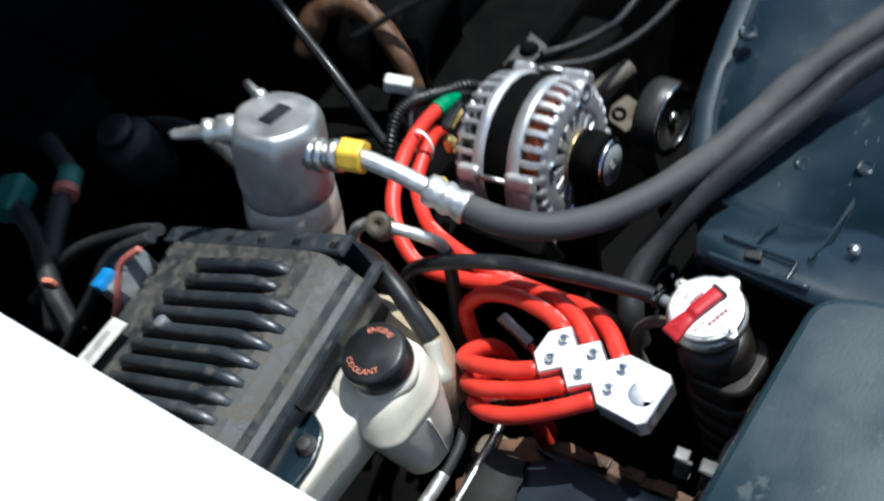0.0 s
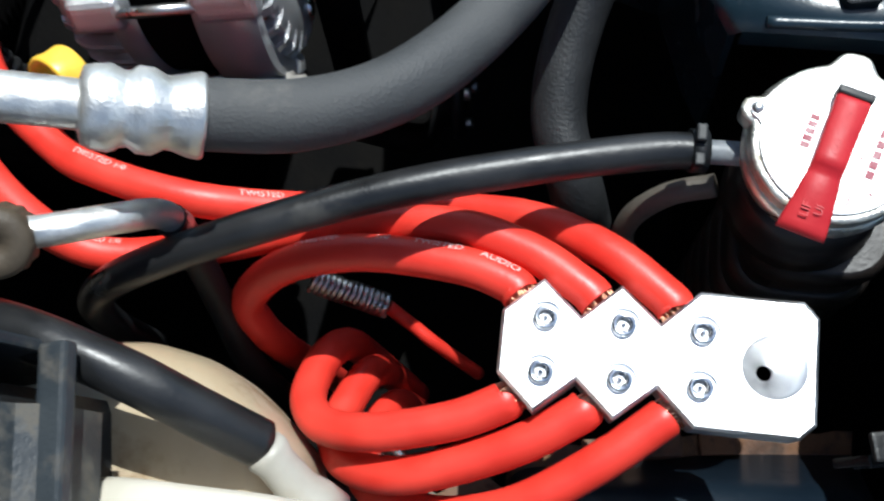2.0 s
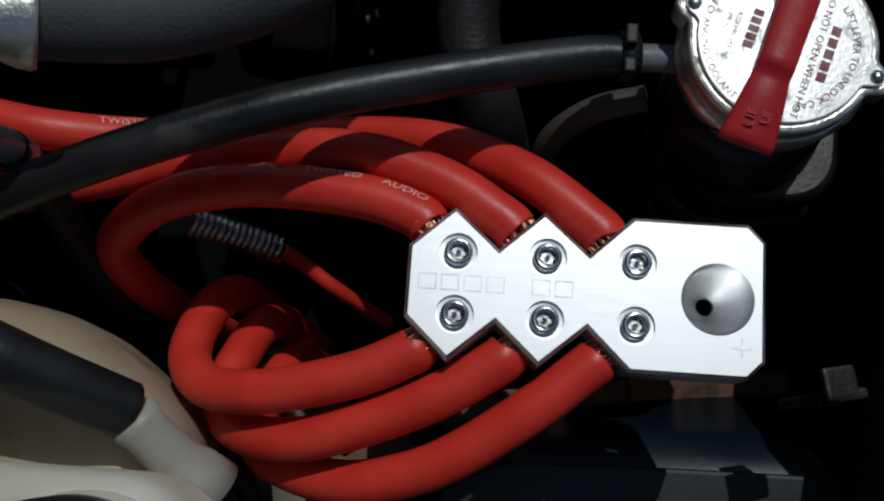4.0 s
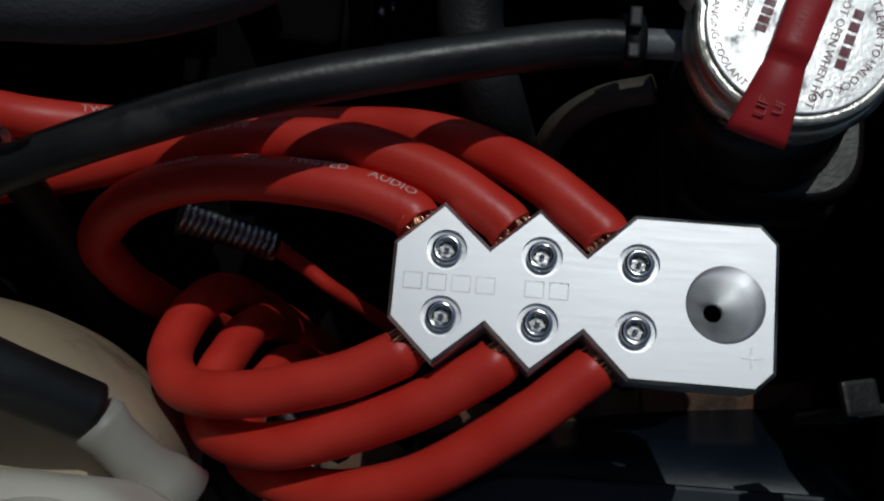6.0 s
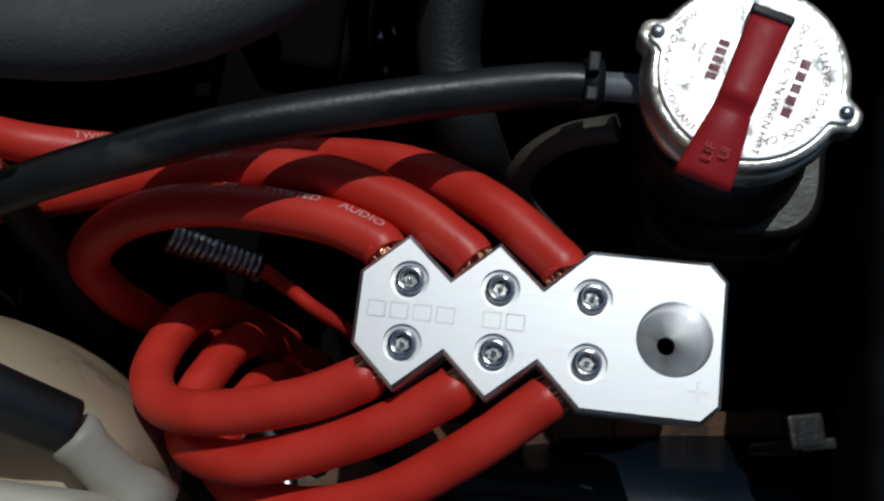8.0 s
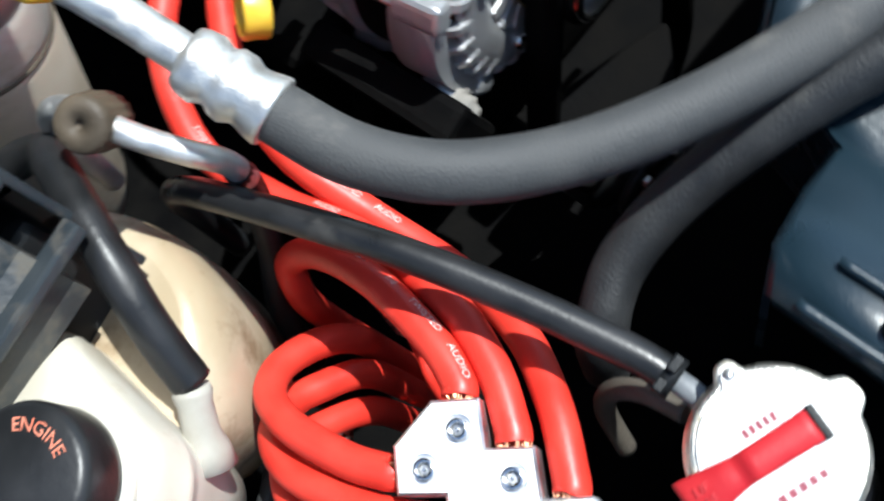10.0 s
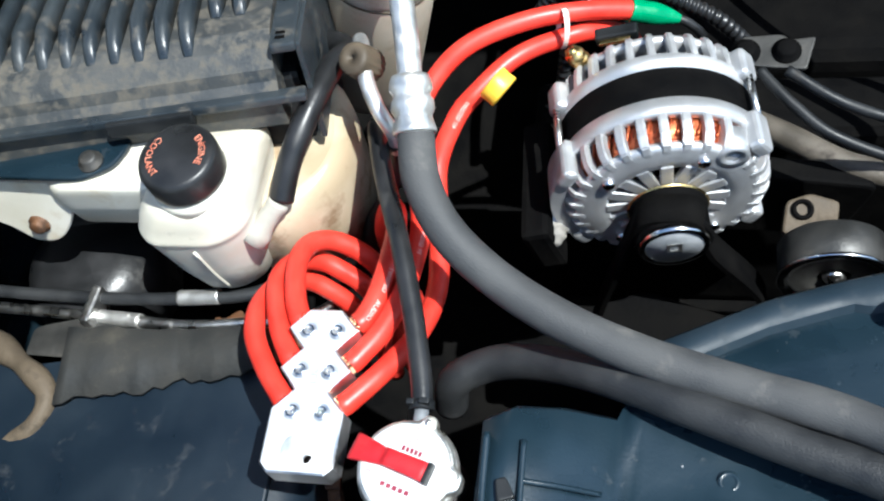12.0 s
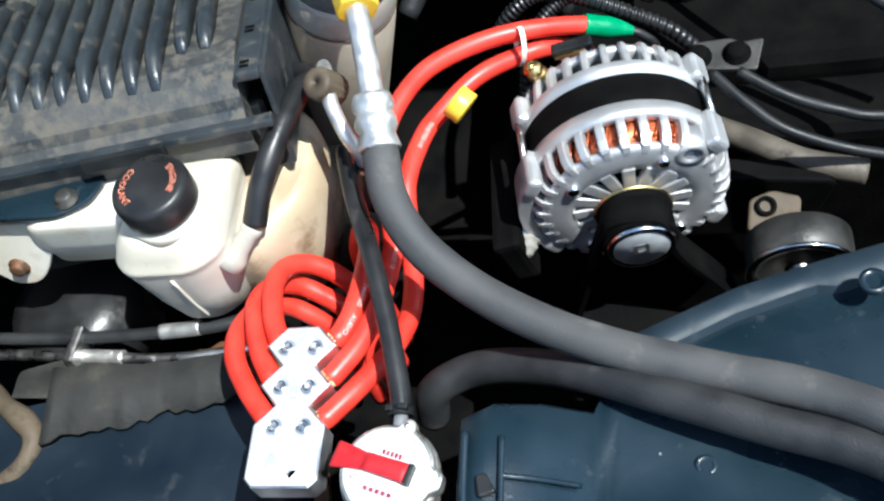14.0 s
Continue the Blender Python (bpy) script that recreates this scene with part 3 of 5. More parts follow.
    bmw = text_on_arc("330", 0.0032, 0.0180, 14, base, False, up, bmw)
    for words, off, size, bold in (("DO NOT OPEN WHEN HOT", -0.0088, 0.0031, 0), ("ASSEMBLED", 0.0140, 0.0022, 0), ("MEXICO", 0.0165, 0.0022, 0)):
        own = text_bm(words, size, bold)
        w = max(v.co.x for v in own.verts)
        own.transform(base @ pose(0, 0, up, rz=along + 180) @ pose(-w / 2 + (0.0015 if off < 0 else 0.002), -off, 0))
        join(bmw, own)
    part("print", bmw, M["print_red"], cap, "maroon printed warning words")
    # maker's marks as plain bars
    for x, y, w, h in ((0.0, -0.0092, 0.0125, 0.0030), (0.0, 0.0125, 0.018, 0.0026)):
        for k in range(5):
            part("mark_bar", box_bm((w / 5 * 0.72, h, 0.0002), base @ pose(0, 0, up, rz=along + 180) @ pose((k - 2) * w / 5, y, 0)), M["print_red"], cap)


radiator_cap()


# ---- distribution block and its cables ----
THICK = 0.019
HALF = [(-0.0146, 0.0105), (-0.0015, 0.0226), (0.0118, 0.0108), (0.0247, 0.0226), (0.0382, 0.0108), (0.0505, 0.0226), (0.084, 0.0226), (0.089, 0.0175)]
FLAT = Matrix(((0, 1, 0, 0), (-1, 0, 0, 0), (0, 0, 1, 0), (0, 0, 0, 1)))  # block's length to -y, its width to x


def distribution_block():
    blk = thing("distribution_block", "bright machined aluminium power distribution block", "distribution block", at=(0, -0.037, -THICK))
    outline = HALF + [(x, -y) for x, y in HALF[::-1]]
    bm = prism_bm(outline, -THICK, 0, None, 0.0011, 1)
    bm.transform(FLAT)
    bmesh.ops.recalc_face_normals(bm, faces=bm.faces[:])
    body = part("body", bm, [M["machined"], M["chamfer"]], blk)
    me = body.data
    for f in me.polygons:
        f.material_index = 0 if abs(f.normal.z) > 0.95 else 1
    # bores are cut out with plain solids
    cutter = None
    for i in range(3):
        for s in (1, -1):
            cutter = lathe_bm([(0.0056, 0.002), (0.0056, -0.0012), (0.0042, -0.0013), (0.0042, -0.009)], FLAT @ pose(0.026 * i, 0.00915 * s, 0), 28, cutter, False)
    cutter = lathe_bm([(0.0105, 0.002), (0.0105, -0.0002), (0.0098, -0.0006), (0.0095, -0.013), (0.0027, -0.0165), (0.0027, -0.03)], FLAT @ pose(0.0752, 0, 0), 48, cutter, True)
    bmesh.ops.recalc_face_normals(cutter, faces=cutter.faces[:])
    cme = bpy.data.meshes.new("bores")
    cutter.to_mesh(cme)
    cutter.free()
    cme.transform(Matrix.Translation(-Vector(blk.location)))
    cob = new("bores", cme)
    cob.location = blk.location
    body.location = (0, 0, 0)
    md = body.modifiers.new("bores", "BOOLEAN")
    md.operation, md.object, md.solver = "DIFFERENCE", cob, "EXACT"
    bpy.context.view_layer.update()
    cut = bpy.data.meshes.new_from_object(body.evaluated_get(bpy.context.evaluated_depsgraph_get()))
    body.modifiers.clear()
    body.data = cut
    bpy.data.objects.remove(cob)
    if len(cut.materials) < 2:
        cut.materials.append(M["chamfer"])
    cut.materials.append(M["bore"])
    for f in cut.polygons:
        f.material_index = 0 if f.normal.z > 0.95 and f.center.z > THICK - 0.0005 else 1
        if Vector((f.center.x, f.center.y + 0.0752 - 0.037)).length < 0.0108:
            f.material_index = 2
    for i in range(3):
        for s in (1, -1):
            m = FLAT @ pose(0.026 * i, 0.00915 * s, 0, rz=17 * i + 40 * (s + 1))
            scr = part("set_screw", lathe_bm([(0.0041, -0.008), (0.0041, 0.0006), (0.0037, 0.0012), (0.0026, 0.0012), (0.0024, 0.0006), (0.0023, -0.003), (0.0001, -0.0035)], m, 28), M["chrome"], blk, "bright steel socket set screw")
            ring = []
            for k in range(12):
                a = math.pi * k / 6
                ring.append(((0.00225 if k % 2 else 0.00175) * math.cos(a), (0.00225 if k % 2 else 0.00175) * math.sin(a)))
            own = prism_bm(ring, -0.0030, -0.0012, m)
            part("socket", own, M["steel"], scr, "steel star socket")
            part("pin", lathe_bm([(0.0007, -0.0032), (0.0007, 0.0002), (0.0001, 0.0004)], m, 12), M["chrome"], scr)
    cross = [(0.0004, 0.0004), (0.0004, 0.0028), (-0.0004, 0.0028), (-0.0004, 0.0004), (-0.0028, 0.0004), (-0.0028, -0.0004), (-0.0004, -0.0004), (-0.0004, -0.0028), (0.0004, -0.0028), (0.0004, -0.0004), (0.0028, -0.0004), (0.0028, 0.0004)]
    part("plus_mark", prism_bm(cross, -0.0005, 0.00008, FLAT @ pose(0.0825, -0.0135, 0.00010)), M["chamfer"], blk, "engraved plus sign")
    # maker's engraved letters as plain outlined bars
    own = None
    for k in range(7):
        if k == 4:
            continue
        x = -0.0085 + 0.0066 * k
        for dx, dy, w, h in ((0, 0.0022, 0.0050, 0.00018), (0, -0.0022, 0.0050, 0.00018), (-0.0025, 0, 0.00018, 0.0044), (0.0025, 0, 0.00018, 0.0044)):
            own = box_bm((w, h, 0.00012), FLAT @ pose(x + dx, dy, 0.00002), 0, own)
    part("engraved_bars", own, M["steel"], blk)


distribution_block()

R = 0.0070
CABLES = {
    "upper_a": [(0.0167, 0.0080, -0.0095), (0.0215, 0.0135, -0.0098), (0.0272, 0.033, -0.012), (0.0295, 0.070, -0.018), (0.024, 0.101, -0.030), (0.013, 0.118, -0.046), (0.005, 0.116, -0.062), (0.001, 0.113, -0.082), (0.000, 0.113, -0.12), (0.0, 0.115, -0.22)],
    "upper_b": [(0.0167, -0.0186, -0.0095), (0.0225, -0.012, -0.0098), (0.0345, 0.009, -0.012), (0.0425, 0.041, -0.017), (0.041, 0.092, -0.034), (0.030, 0.140, -0.040), (0.024, 0.179, -0.036), (0.036, 0.207, -0.022), (0.061, 0.230, -0.010), (0.100, 0.249, -0.008), (0.138, 0.264, -0.016), (0.176, 0.278, -0.032), (0.186, 0.2795, -0.0375)],
    "upper_c": [(0.0167, -0.0450, -0.0095), (0.0220, -0.040, -0.0100), (0.038, -0.018, -0.015), (0.051, 0.012, -0.029), (0.0555, 0.052, -0.046), (0.051, 0.101, -0.044), (0.0475, 0.140, -0.030), (0.055, 0.180, -0.030), (0.066, 0.205, -0.033), (0.094, 0.238, -0.032), (0.134, 0.256, -0.031), (0.156, 0.270, -0.044), (0.170, 0.282, -0.064), (0.176, 0.29, -0.09)],
    "lower_a": [(-0.0167, 0.0080, -0.0095), (-0.0205, 0.0130, -0.0098), (-0.0278, 0.029, -0.0125), (-0.0342, 0.056, -0.018), (-0.0335, 0.076, -0.029), (-0.025, 0.0865, -0.041), (-0.013, 0.088, -0.052), (-0.002, 0.0855, -0.064), (0.004, 0.083, -0.084), (0.005, 0.082, -0.12), (0.005, 0.082, -0.20)],
    "lower_b": [(-0.0167, -0.0186, -0.0095), (-0.0220, -0.0125, -0.0098), (-0.0350, 0.009, -0.0145), (-0.0475, 0.044, -0.024), (-0.0460, 0.068, -0.040), (-0.034, 0.0785, -0.057), (-0.020, 0.0765, -0.069), (-0.009, 0.073, -0.080), (-0.004, 0.071, -0.100), (-0.003, 0.070, -0.14), (-0.003, 0.070, -0.22)],
    "lower_c": [(-0.0167, -0.0450, -0.0095), (-0.0220, -0.0390, -0.0100), (-0.0385, -0.019, -0.014), (-0.0540, 0.006, -0.021), (-0.0600, 0.033, -0.033), (-0.0550, 0.058, -0.050), (-0.044, 0.0685, -0.069), (-0.030, 0.067, -0.083), (-0.021, 0.064, -0.095), (-0.017, 0.063, -0.115), (-0.016, 0.062, -0.15), (-0.016, 0.062, -0.22)],
}
PRINT = {"upper_a": [("AUDIO", 0.006, True), ("TWISTED", 0.026, True), ("1/0", 0.053, True), ("TWISTED", 0.072, True)],
         "upper_b": [("TWISTED 1/0", 0.090, True), ("AUDIO", 0.135, True), ("TWISTED 1/0", 0.20, True)],
         "upper_c": [("AUDIO", 0.150, True), ("TWISTED", 0.172, True), ("TWISTED 1/0", 0.235, True)],
         "lower_a": [("TWISTED 1/0", 0.05, True)], "lower_b": [], "lower_c": []}
PRINT_AT = {"upper_a": 48, "upper_b": 62, "upper_c": 75, "lower_a": -35, "lower_b": 60, "lower_c": 60}


def power_cables():
    for key, pts in CABLES.items():
        where = "running from the block to the alternator" if key in ("upper_b", "upper_c") else "looped beside the distribution block"
        cab = thing("power_cable", "thick glossy red power cable " + where, "cable", group="red power cables", at=pts[0])
        d = (Vector(pts[1]) - Vector(pts[0])).normalized()
        bare = Vector(pts[0]) + d * (0.0022 if key.startswith("upper") else 0.0035)
        part("jacket", tube_bm([bare] + pts[1:], R, 20, 10), M["red"], cab)
        # bare strands between block and jacket
        own = None
        rnd = random.Random(len(key) + ord(key[-1]) + ord(key[0]))
        side = d.cross(Vector((0, 0, 1))).normalized()
        up = side.cross(d)
        for k in range(46):
            a, r = rnd.uniform(0, 2 * math.pi), 0.0063 * math.sqrt(rnd.uniform(0.25, 1))
            o = side * math.cos(a) * r + up * math.sin(a) * r
            b = a + rnd.uniform(-0.25, 0.45)
            o2 = side * math.cos(b) * r * rnd.uniform(0.8, 1.0) + up * math.sin(b) * r * rnd.uniform(0.8, 1.05)
            own = tube_bm([bare + d * 0.001 + o, bare + o * 1.02, Vector(pts[0]) - d * 0.002 + o2], 0.00038, 5, 2, True, own)
        part("bare_end", own, M["copper"], cab, "bare twisted copper strands")
        for w, s, flip in PRINT[key]:
            part("printed_word", text_on_tube(w, 0.0044, pts, R, s, PRINT_AT[key], 10, flip), M["print_pale"], cab, "pale printed lettering")


power_cables()


def hose_thing(name, label, pts, r, mat, category="hose", per=10, wobble=0.03):
    h = thing(name, label, category, at=pts[0])
    part("tube", tube_bm(pts, r, 24, per, wobble=wobble), mat, h)
    return h


def hoses():
    # overflow hose from the cap's neck back to the tank
    h = hose_thing("overflow_hose", "thin worn black rubber overflow hose", [(0.0703, -0.046, 0.0045), (0.068, -0.030, 0.0065), (0.058, 0.010, 0.011), (0.044, 0.055, 0.0165), (0.027, 0.101, 0.016), (0.011, 0.146, 0.002), (0.003, 0.168, -0.020), (0.000, 0.178, -0.060), (-0.002, 0.18, -0.11)], 0.0064, M["rubber_soft"])
    m = aim((0.0703, -0.046, 0.0045), (0.08, -1, -0.12))
    part("clamp", lathe_bm([(0.0064, -0.0028), (0.0076, -0.0028), (0.0076, 0.0028), (0.0064, 0.0028)], m, 24, closed=True), M["black"], h, "black spring clamp")
    part("clamp_tab", box_bm((0.0060, 0.0035, 0.0050), pose(0.0735, -0.046, 0.0125), 0.0007), M["black"], h)
    part("clamp_tab", box_bm((0.0045, 0.0035, 0.0040), pose(0.0650, -0.046, 0.0105), 0.0007), M["black"], h)
    # refrigerant hose with its crimped ferrule and pipe
    run = [(0.0535, 0.112, 0.0500), (0.0600, 0.081, 0.0400), (0.0780, 0.053, 0.0270), (0.110, 0.029, 0.0130), (0.151, 0.007, 0.0060), (0.200, -0.0115, 0.0030), (0.250, -0.026, 0.0035), (0.295, -0.041, 0.010), (0.335, -0.062, 0.018), (0.40, -0.10, 0.025), (0.50, -0.16, 0.01)]
    h = hose_thing("refrigerant_hose", "thick dusty grey-black refrigerant hose with a crimped ferrule", run, 0.0116, M["hose_grey"])
    a, b = Vector((0.0488, 0.1425, 0.0645)), Vector((0.0535, 0.110, 0.0492))
    prof = [(0.0085, -0.001), (0.0118, 0.0), (0.0130, 0.003), (0.0135, 0.008), (0.0118, 0.0115), (0.0116, 0.0135), (0.0134, 0.016), (0.0136, 0.0205), (0.0117, 0.0245), (0.0118, 0.027), (0.0130, 0.031), (0.0137, 0.0345), (0.0132, 0.0358), (0.010, 0.036)]
    own = lathe_bm(prof, aim(a, b - a), 24)
    for v in own.verts:
        off = v.co - a
        v.co += (off - (b - a).normalized() * off.dot((b - a).normalized())).normalized() * 0.0007 * noise.noise(v.co * 160)
    part("ferrule", own, M["pipe"], h, "crimped aluminium ferrule")
    part("pipe", tube_bm([(0.0505, 0.1335, 0.0605), (0.0488, 0.1425, 0.0645), (0.0455, 0.165, 0.0755), (0.0405, 0.190, 0.0860), (0.0345, 0.212, 0.0915)], 0.0078, 20), M["pipe"], h, "pale oxidised aluminium pipe")
    nut = aim((0.0375, 0.2035, 0.0890), (-0.32, 0.93, 0.16))
    hexa = [(0.0150 * math.cos(math.pi * k / 3), 0.0150 * math.sin(math.pi * k / 3)) for k in range(6)]
    ring = prism_bm(rounded(hexa, 0.003, 3), -0.010, 0.010, nut, 0.0015, 2)
    part("nut_cover", ring, M["yellow"], h, "yellow plastic nut cover")
    thing("yellow_clip", "loose yellow plastic ring clip on the red cable", "clip", lathe_bm([(0.0102, -0.0058), (0.0122, -0.0062), (0.0128, -0.0050), (0.0124, 0.0), (0.0128, 0.0050), (0.0122, 0.0062), (0.0102, 0.0058)], aim((0.0862, 0.195, -0.013), (0.745, -0.454, -0.489)), 32, closed=True), M["yellow"])
    # lower hose beside it
    hose_thing("heater_hose", "thick black hose lying along the fan shroud", [(0.066, -0.012, -0.085), (0.074, -0.006, -0.056), (0.100, 0.003, -0.046), (0.135, -0.001, -0.034), (0.180, -0.018, -0.014), (0.224, -0.038, -0.002), (0.270, -0.056, 0.003), (0.325, -0.078, 0.010), (0.40, -0.13, 0.020), (0.5, -0.2, 0.02)], 0.0112, M["rubber"])
    # reservoir hose with its elbow
    hose_thing("reservoir_hose", "glossy black rubber hose on the coolant reservoir", [(-0.043, 0.0885, 0.0085), (-0.036, 0.105, 0.0245), (-0.0275, 0.126, 0.036), (-0.0195, 0.154, 0.0400), (-0.015, 0.182, 0.0340), (-0.016, 0.203, 0.018), (-0.030, 0.222, 0.006), (-0.06, 0.232, 0.002)], 0.0082, M["rubber_soft"])
    # silver refrigerant line with a charging port
    p = hose_thing("refrigerant_line", "dull metal refrigerant line with a capped service port", [(-0.012, 0.205, -0.03), (-0.007, 0.202, 0.018), (0.000, 0.196, 0.038), (0.008, 0.178, 0.0480), (0.0135, 0.156, 0.0455), (0.0215, 0.140, 0.0350), (0.0285, 0.133, 0.019), (0.0290, 0.130, 0.004)], 0.0052, M["pipe"], "pipe")
    seat = aim((0.0085, 0.169, 0.0480), (-0.30, -0.38, 0.87))
    cap = lathe_bm([(0.0070, -0.014), (0.0112, -0.012), (0.0120, -0.004), (0.0114, 0.004), (0.0112, 0.008), (0.0098, 0.0110), (0.0018, 0.0112), (0.0018, 0.0098), (0.0001, 0.0098)], seat, 64)
    for v in cap.verts:
        q = seat.inverted() @ v.co
        if -0.0125 < q.z < 0.006 and q.to_2d().length > 0.010:
            v.co = seat @ Vector((q.x, q.y, q.z)).lerp(Vector((0, 0, q.z)), 0.03 * (1 + math.sin(math.atan2(q.y, q.x) * 16)))
    part("port_cap", cap, M["tan_dirty"], p, "worn black screw cap")
    part("post", tube_bm([(0.0288, 0.1315, 0.012), (0.0280, 0.1315, 0.000), (0.022, 0.131, -0.020), (0.008, 0.128, -0.050), (-0.010, 0.122, -0.080), (-0.022, 0.114, -0.13)], 0.0060, 12), M["black"], p, "dark sleeve under the line")
    # thin red lead with a spiral steel sleeve
    f = thing("fuse_lead", "thin red lead with a coiled steel strain spring", "wire", at=(0.024, 0.083, -0.08))
    a, b = Vector((0.028, 0.100, -0.072)), Vector((0.0222, 0.069, -0.0865))
    coil = []
    ax = (b - a).normalized()
    s = ax.cross(Vector((0, 0, 1))).normalized()
    u = s.cross(ax)
    for k in range(14 * 14):
        w = 2 * math.pi * k / 14
        coil.append(a.lerp(b, k / (14 * 14)) + (s * math.cos(w) + u * math.sin(w)) * 0.0046)
    part("spring", tube_bm(coil, 0.0014, 6, 1, False), M["steel"], f, "coiled grey steel spring")
    part("core", tube_bm([a, b], 0.0036, 10, 2), M["grime_and_shade"], f)
    part("lead", tube_bm([b, (0.016, 0.058, -0.095), (0.010, 0.048, -0.102), (0.002, 0.03, -0.13)], 0.0030, 10), M["red"], f, "thin red wire")


hoses()


# ---- accumulator ----
def accumulator():
    s, top = Vector((-0.009, 0.284, 0.008)), Vector((0.029, 0.272, 0.120))
    acc = thing("accumulator", "aluminium air-conditioning accumulator with a dusty tan canister", "accumulator", at=(-0.04, 0.294, -0.14))
    m = aim(s, top - s, 0)
    length = (top - s).length
    part("canister", lathe_bm([(0.030, -0.150), (0.0395, -0.138), (0.0425, -0.120), (0.0428, 0.008), (0.0420, 0.0125), (0.0410, 0.0135)], m, 64), M["canister"], acc, "dusty tan painted lower canister")
    part("weld", lathe_bm([(0.0405, 0.0120), (0.0428, 0.0128), (0.0428, 0.0140), (0.0405, 0.0148)], m, 64, closed=True), M["tan_dirty"], acc, "thin weld seam")
    part("shoulder", lathe_bm([(0.0408, 0.0135), (0.0418, 0.0142), (0.0422, 0.018), (0.0412, 0.034), (0.0400, 0.0400), (0.0385, 0.0425)], m, 64), M["shoulder"], acc, "dusty round shoulder below the facets")
    # head: round below, faceted towards the top
    bm = bmesh.new()
    rings = []
    seg = 96
    prof = [(0.0405, 0.0420, 0), (0.042, 0.0431, 0.0), (0.050, 0.0438, 0.05), (0.056, 0.0442, 0.30), (0.062, 0.0445, 0.65), (0.068, 0.0447, 0.8), (length - 0.020, 0.0440, 0.75), (length - 0.012, 0.0428, 0.6), (length - 0.006, 0.0408, 0.4), (length - 0.002, 0.0380, 0.25), (length, 0.034, 0.15)]
    for h, r, facet in prof:
        ring = []
        for k in range(seg):
            a = 2 * math.pi * k / seg
            d = (a + math.pi / 6) % (math.pi / 3) - math.pi / 6
            flat = 0.915 / max(math.cos(d), 0.875)
            ring.append(bm.verts.new(m @ Vector((0.93 * r * (1 + (flat - 1) * facet) * math.cos(a), 0.93 * r * (1 + (flat - 1) * facet) * math.sin(a), h))))
        rings.append(ring)
    for a, b in zip(rings, rings[1:]):
        for k in range(seg):
            bm.faces.new((a[k], a[(k + 1) % seg], b[(k + 1) % seg], b[k])).smooth = True
    bm.faces.new(rings[-1])
    bm.faces.new(rings[0][::-1])
    part("head", bm, M["cast_dull"], acc, "faceted machined aluminium head")
    for r, z0, z1 in ((0.0125, 0.0, 0.010), (0.0142, 0.010, 0.018), (0.0115, 0.018, 0.023), (0.0138, 0.023, 0.032)):
        part("fitting_ring", lathe_bm([(r * 0.7, z0), (r, z0 + 0.001), (r, z1 - 0.001), (r * 0.7, z1)], aim((0.0215, 0.242, 0.0905), (0.34, -0.92, -0.02)), 24), M["steel"], acc, "steel pipe fitting")
    left = aim((0.004, 0.303, 0.116), (-0.60, 0.78, 0.16))
    part("side_fitting", lathe_bm([(0.011, -0.004), (0.012, 0.0), (0.012, 0.012), (0.0095, 0.014), (0.0095, 0.018), (0.0105, 0.019), (0.0105, 0.025), (0.006, 0.027), (0.005, 0.052), (0.003, 0.056)], left, 24), M["pipe"], acc, "aluminium side port")
    part("switch", lathe_bm([(0.0075, 0), (0.0078, 0.008), (0.005, 0.010), (0.004, 0.022), (0.001, 0.023)], aim((0.040, 0.303, 0.112), (0.1, 0.7, 0.7)), 16), M["steel"], acc)
    out = [(-0.014, -0.007), (0.014, -0.007), (0.014, 0.007), (-0.014, 0.007)]
    part("label_plate", prism_bm(rounded(out, 0.002), 0.0, 0.0006, aim(top, top - s, 115)), M["black"], acc, "small dark rating label")


accumulator()


# ---- alternator ----
AX = Vector((0.2045, 0.0, -0.069))


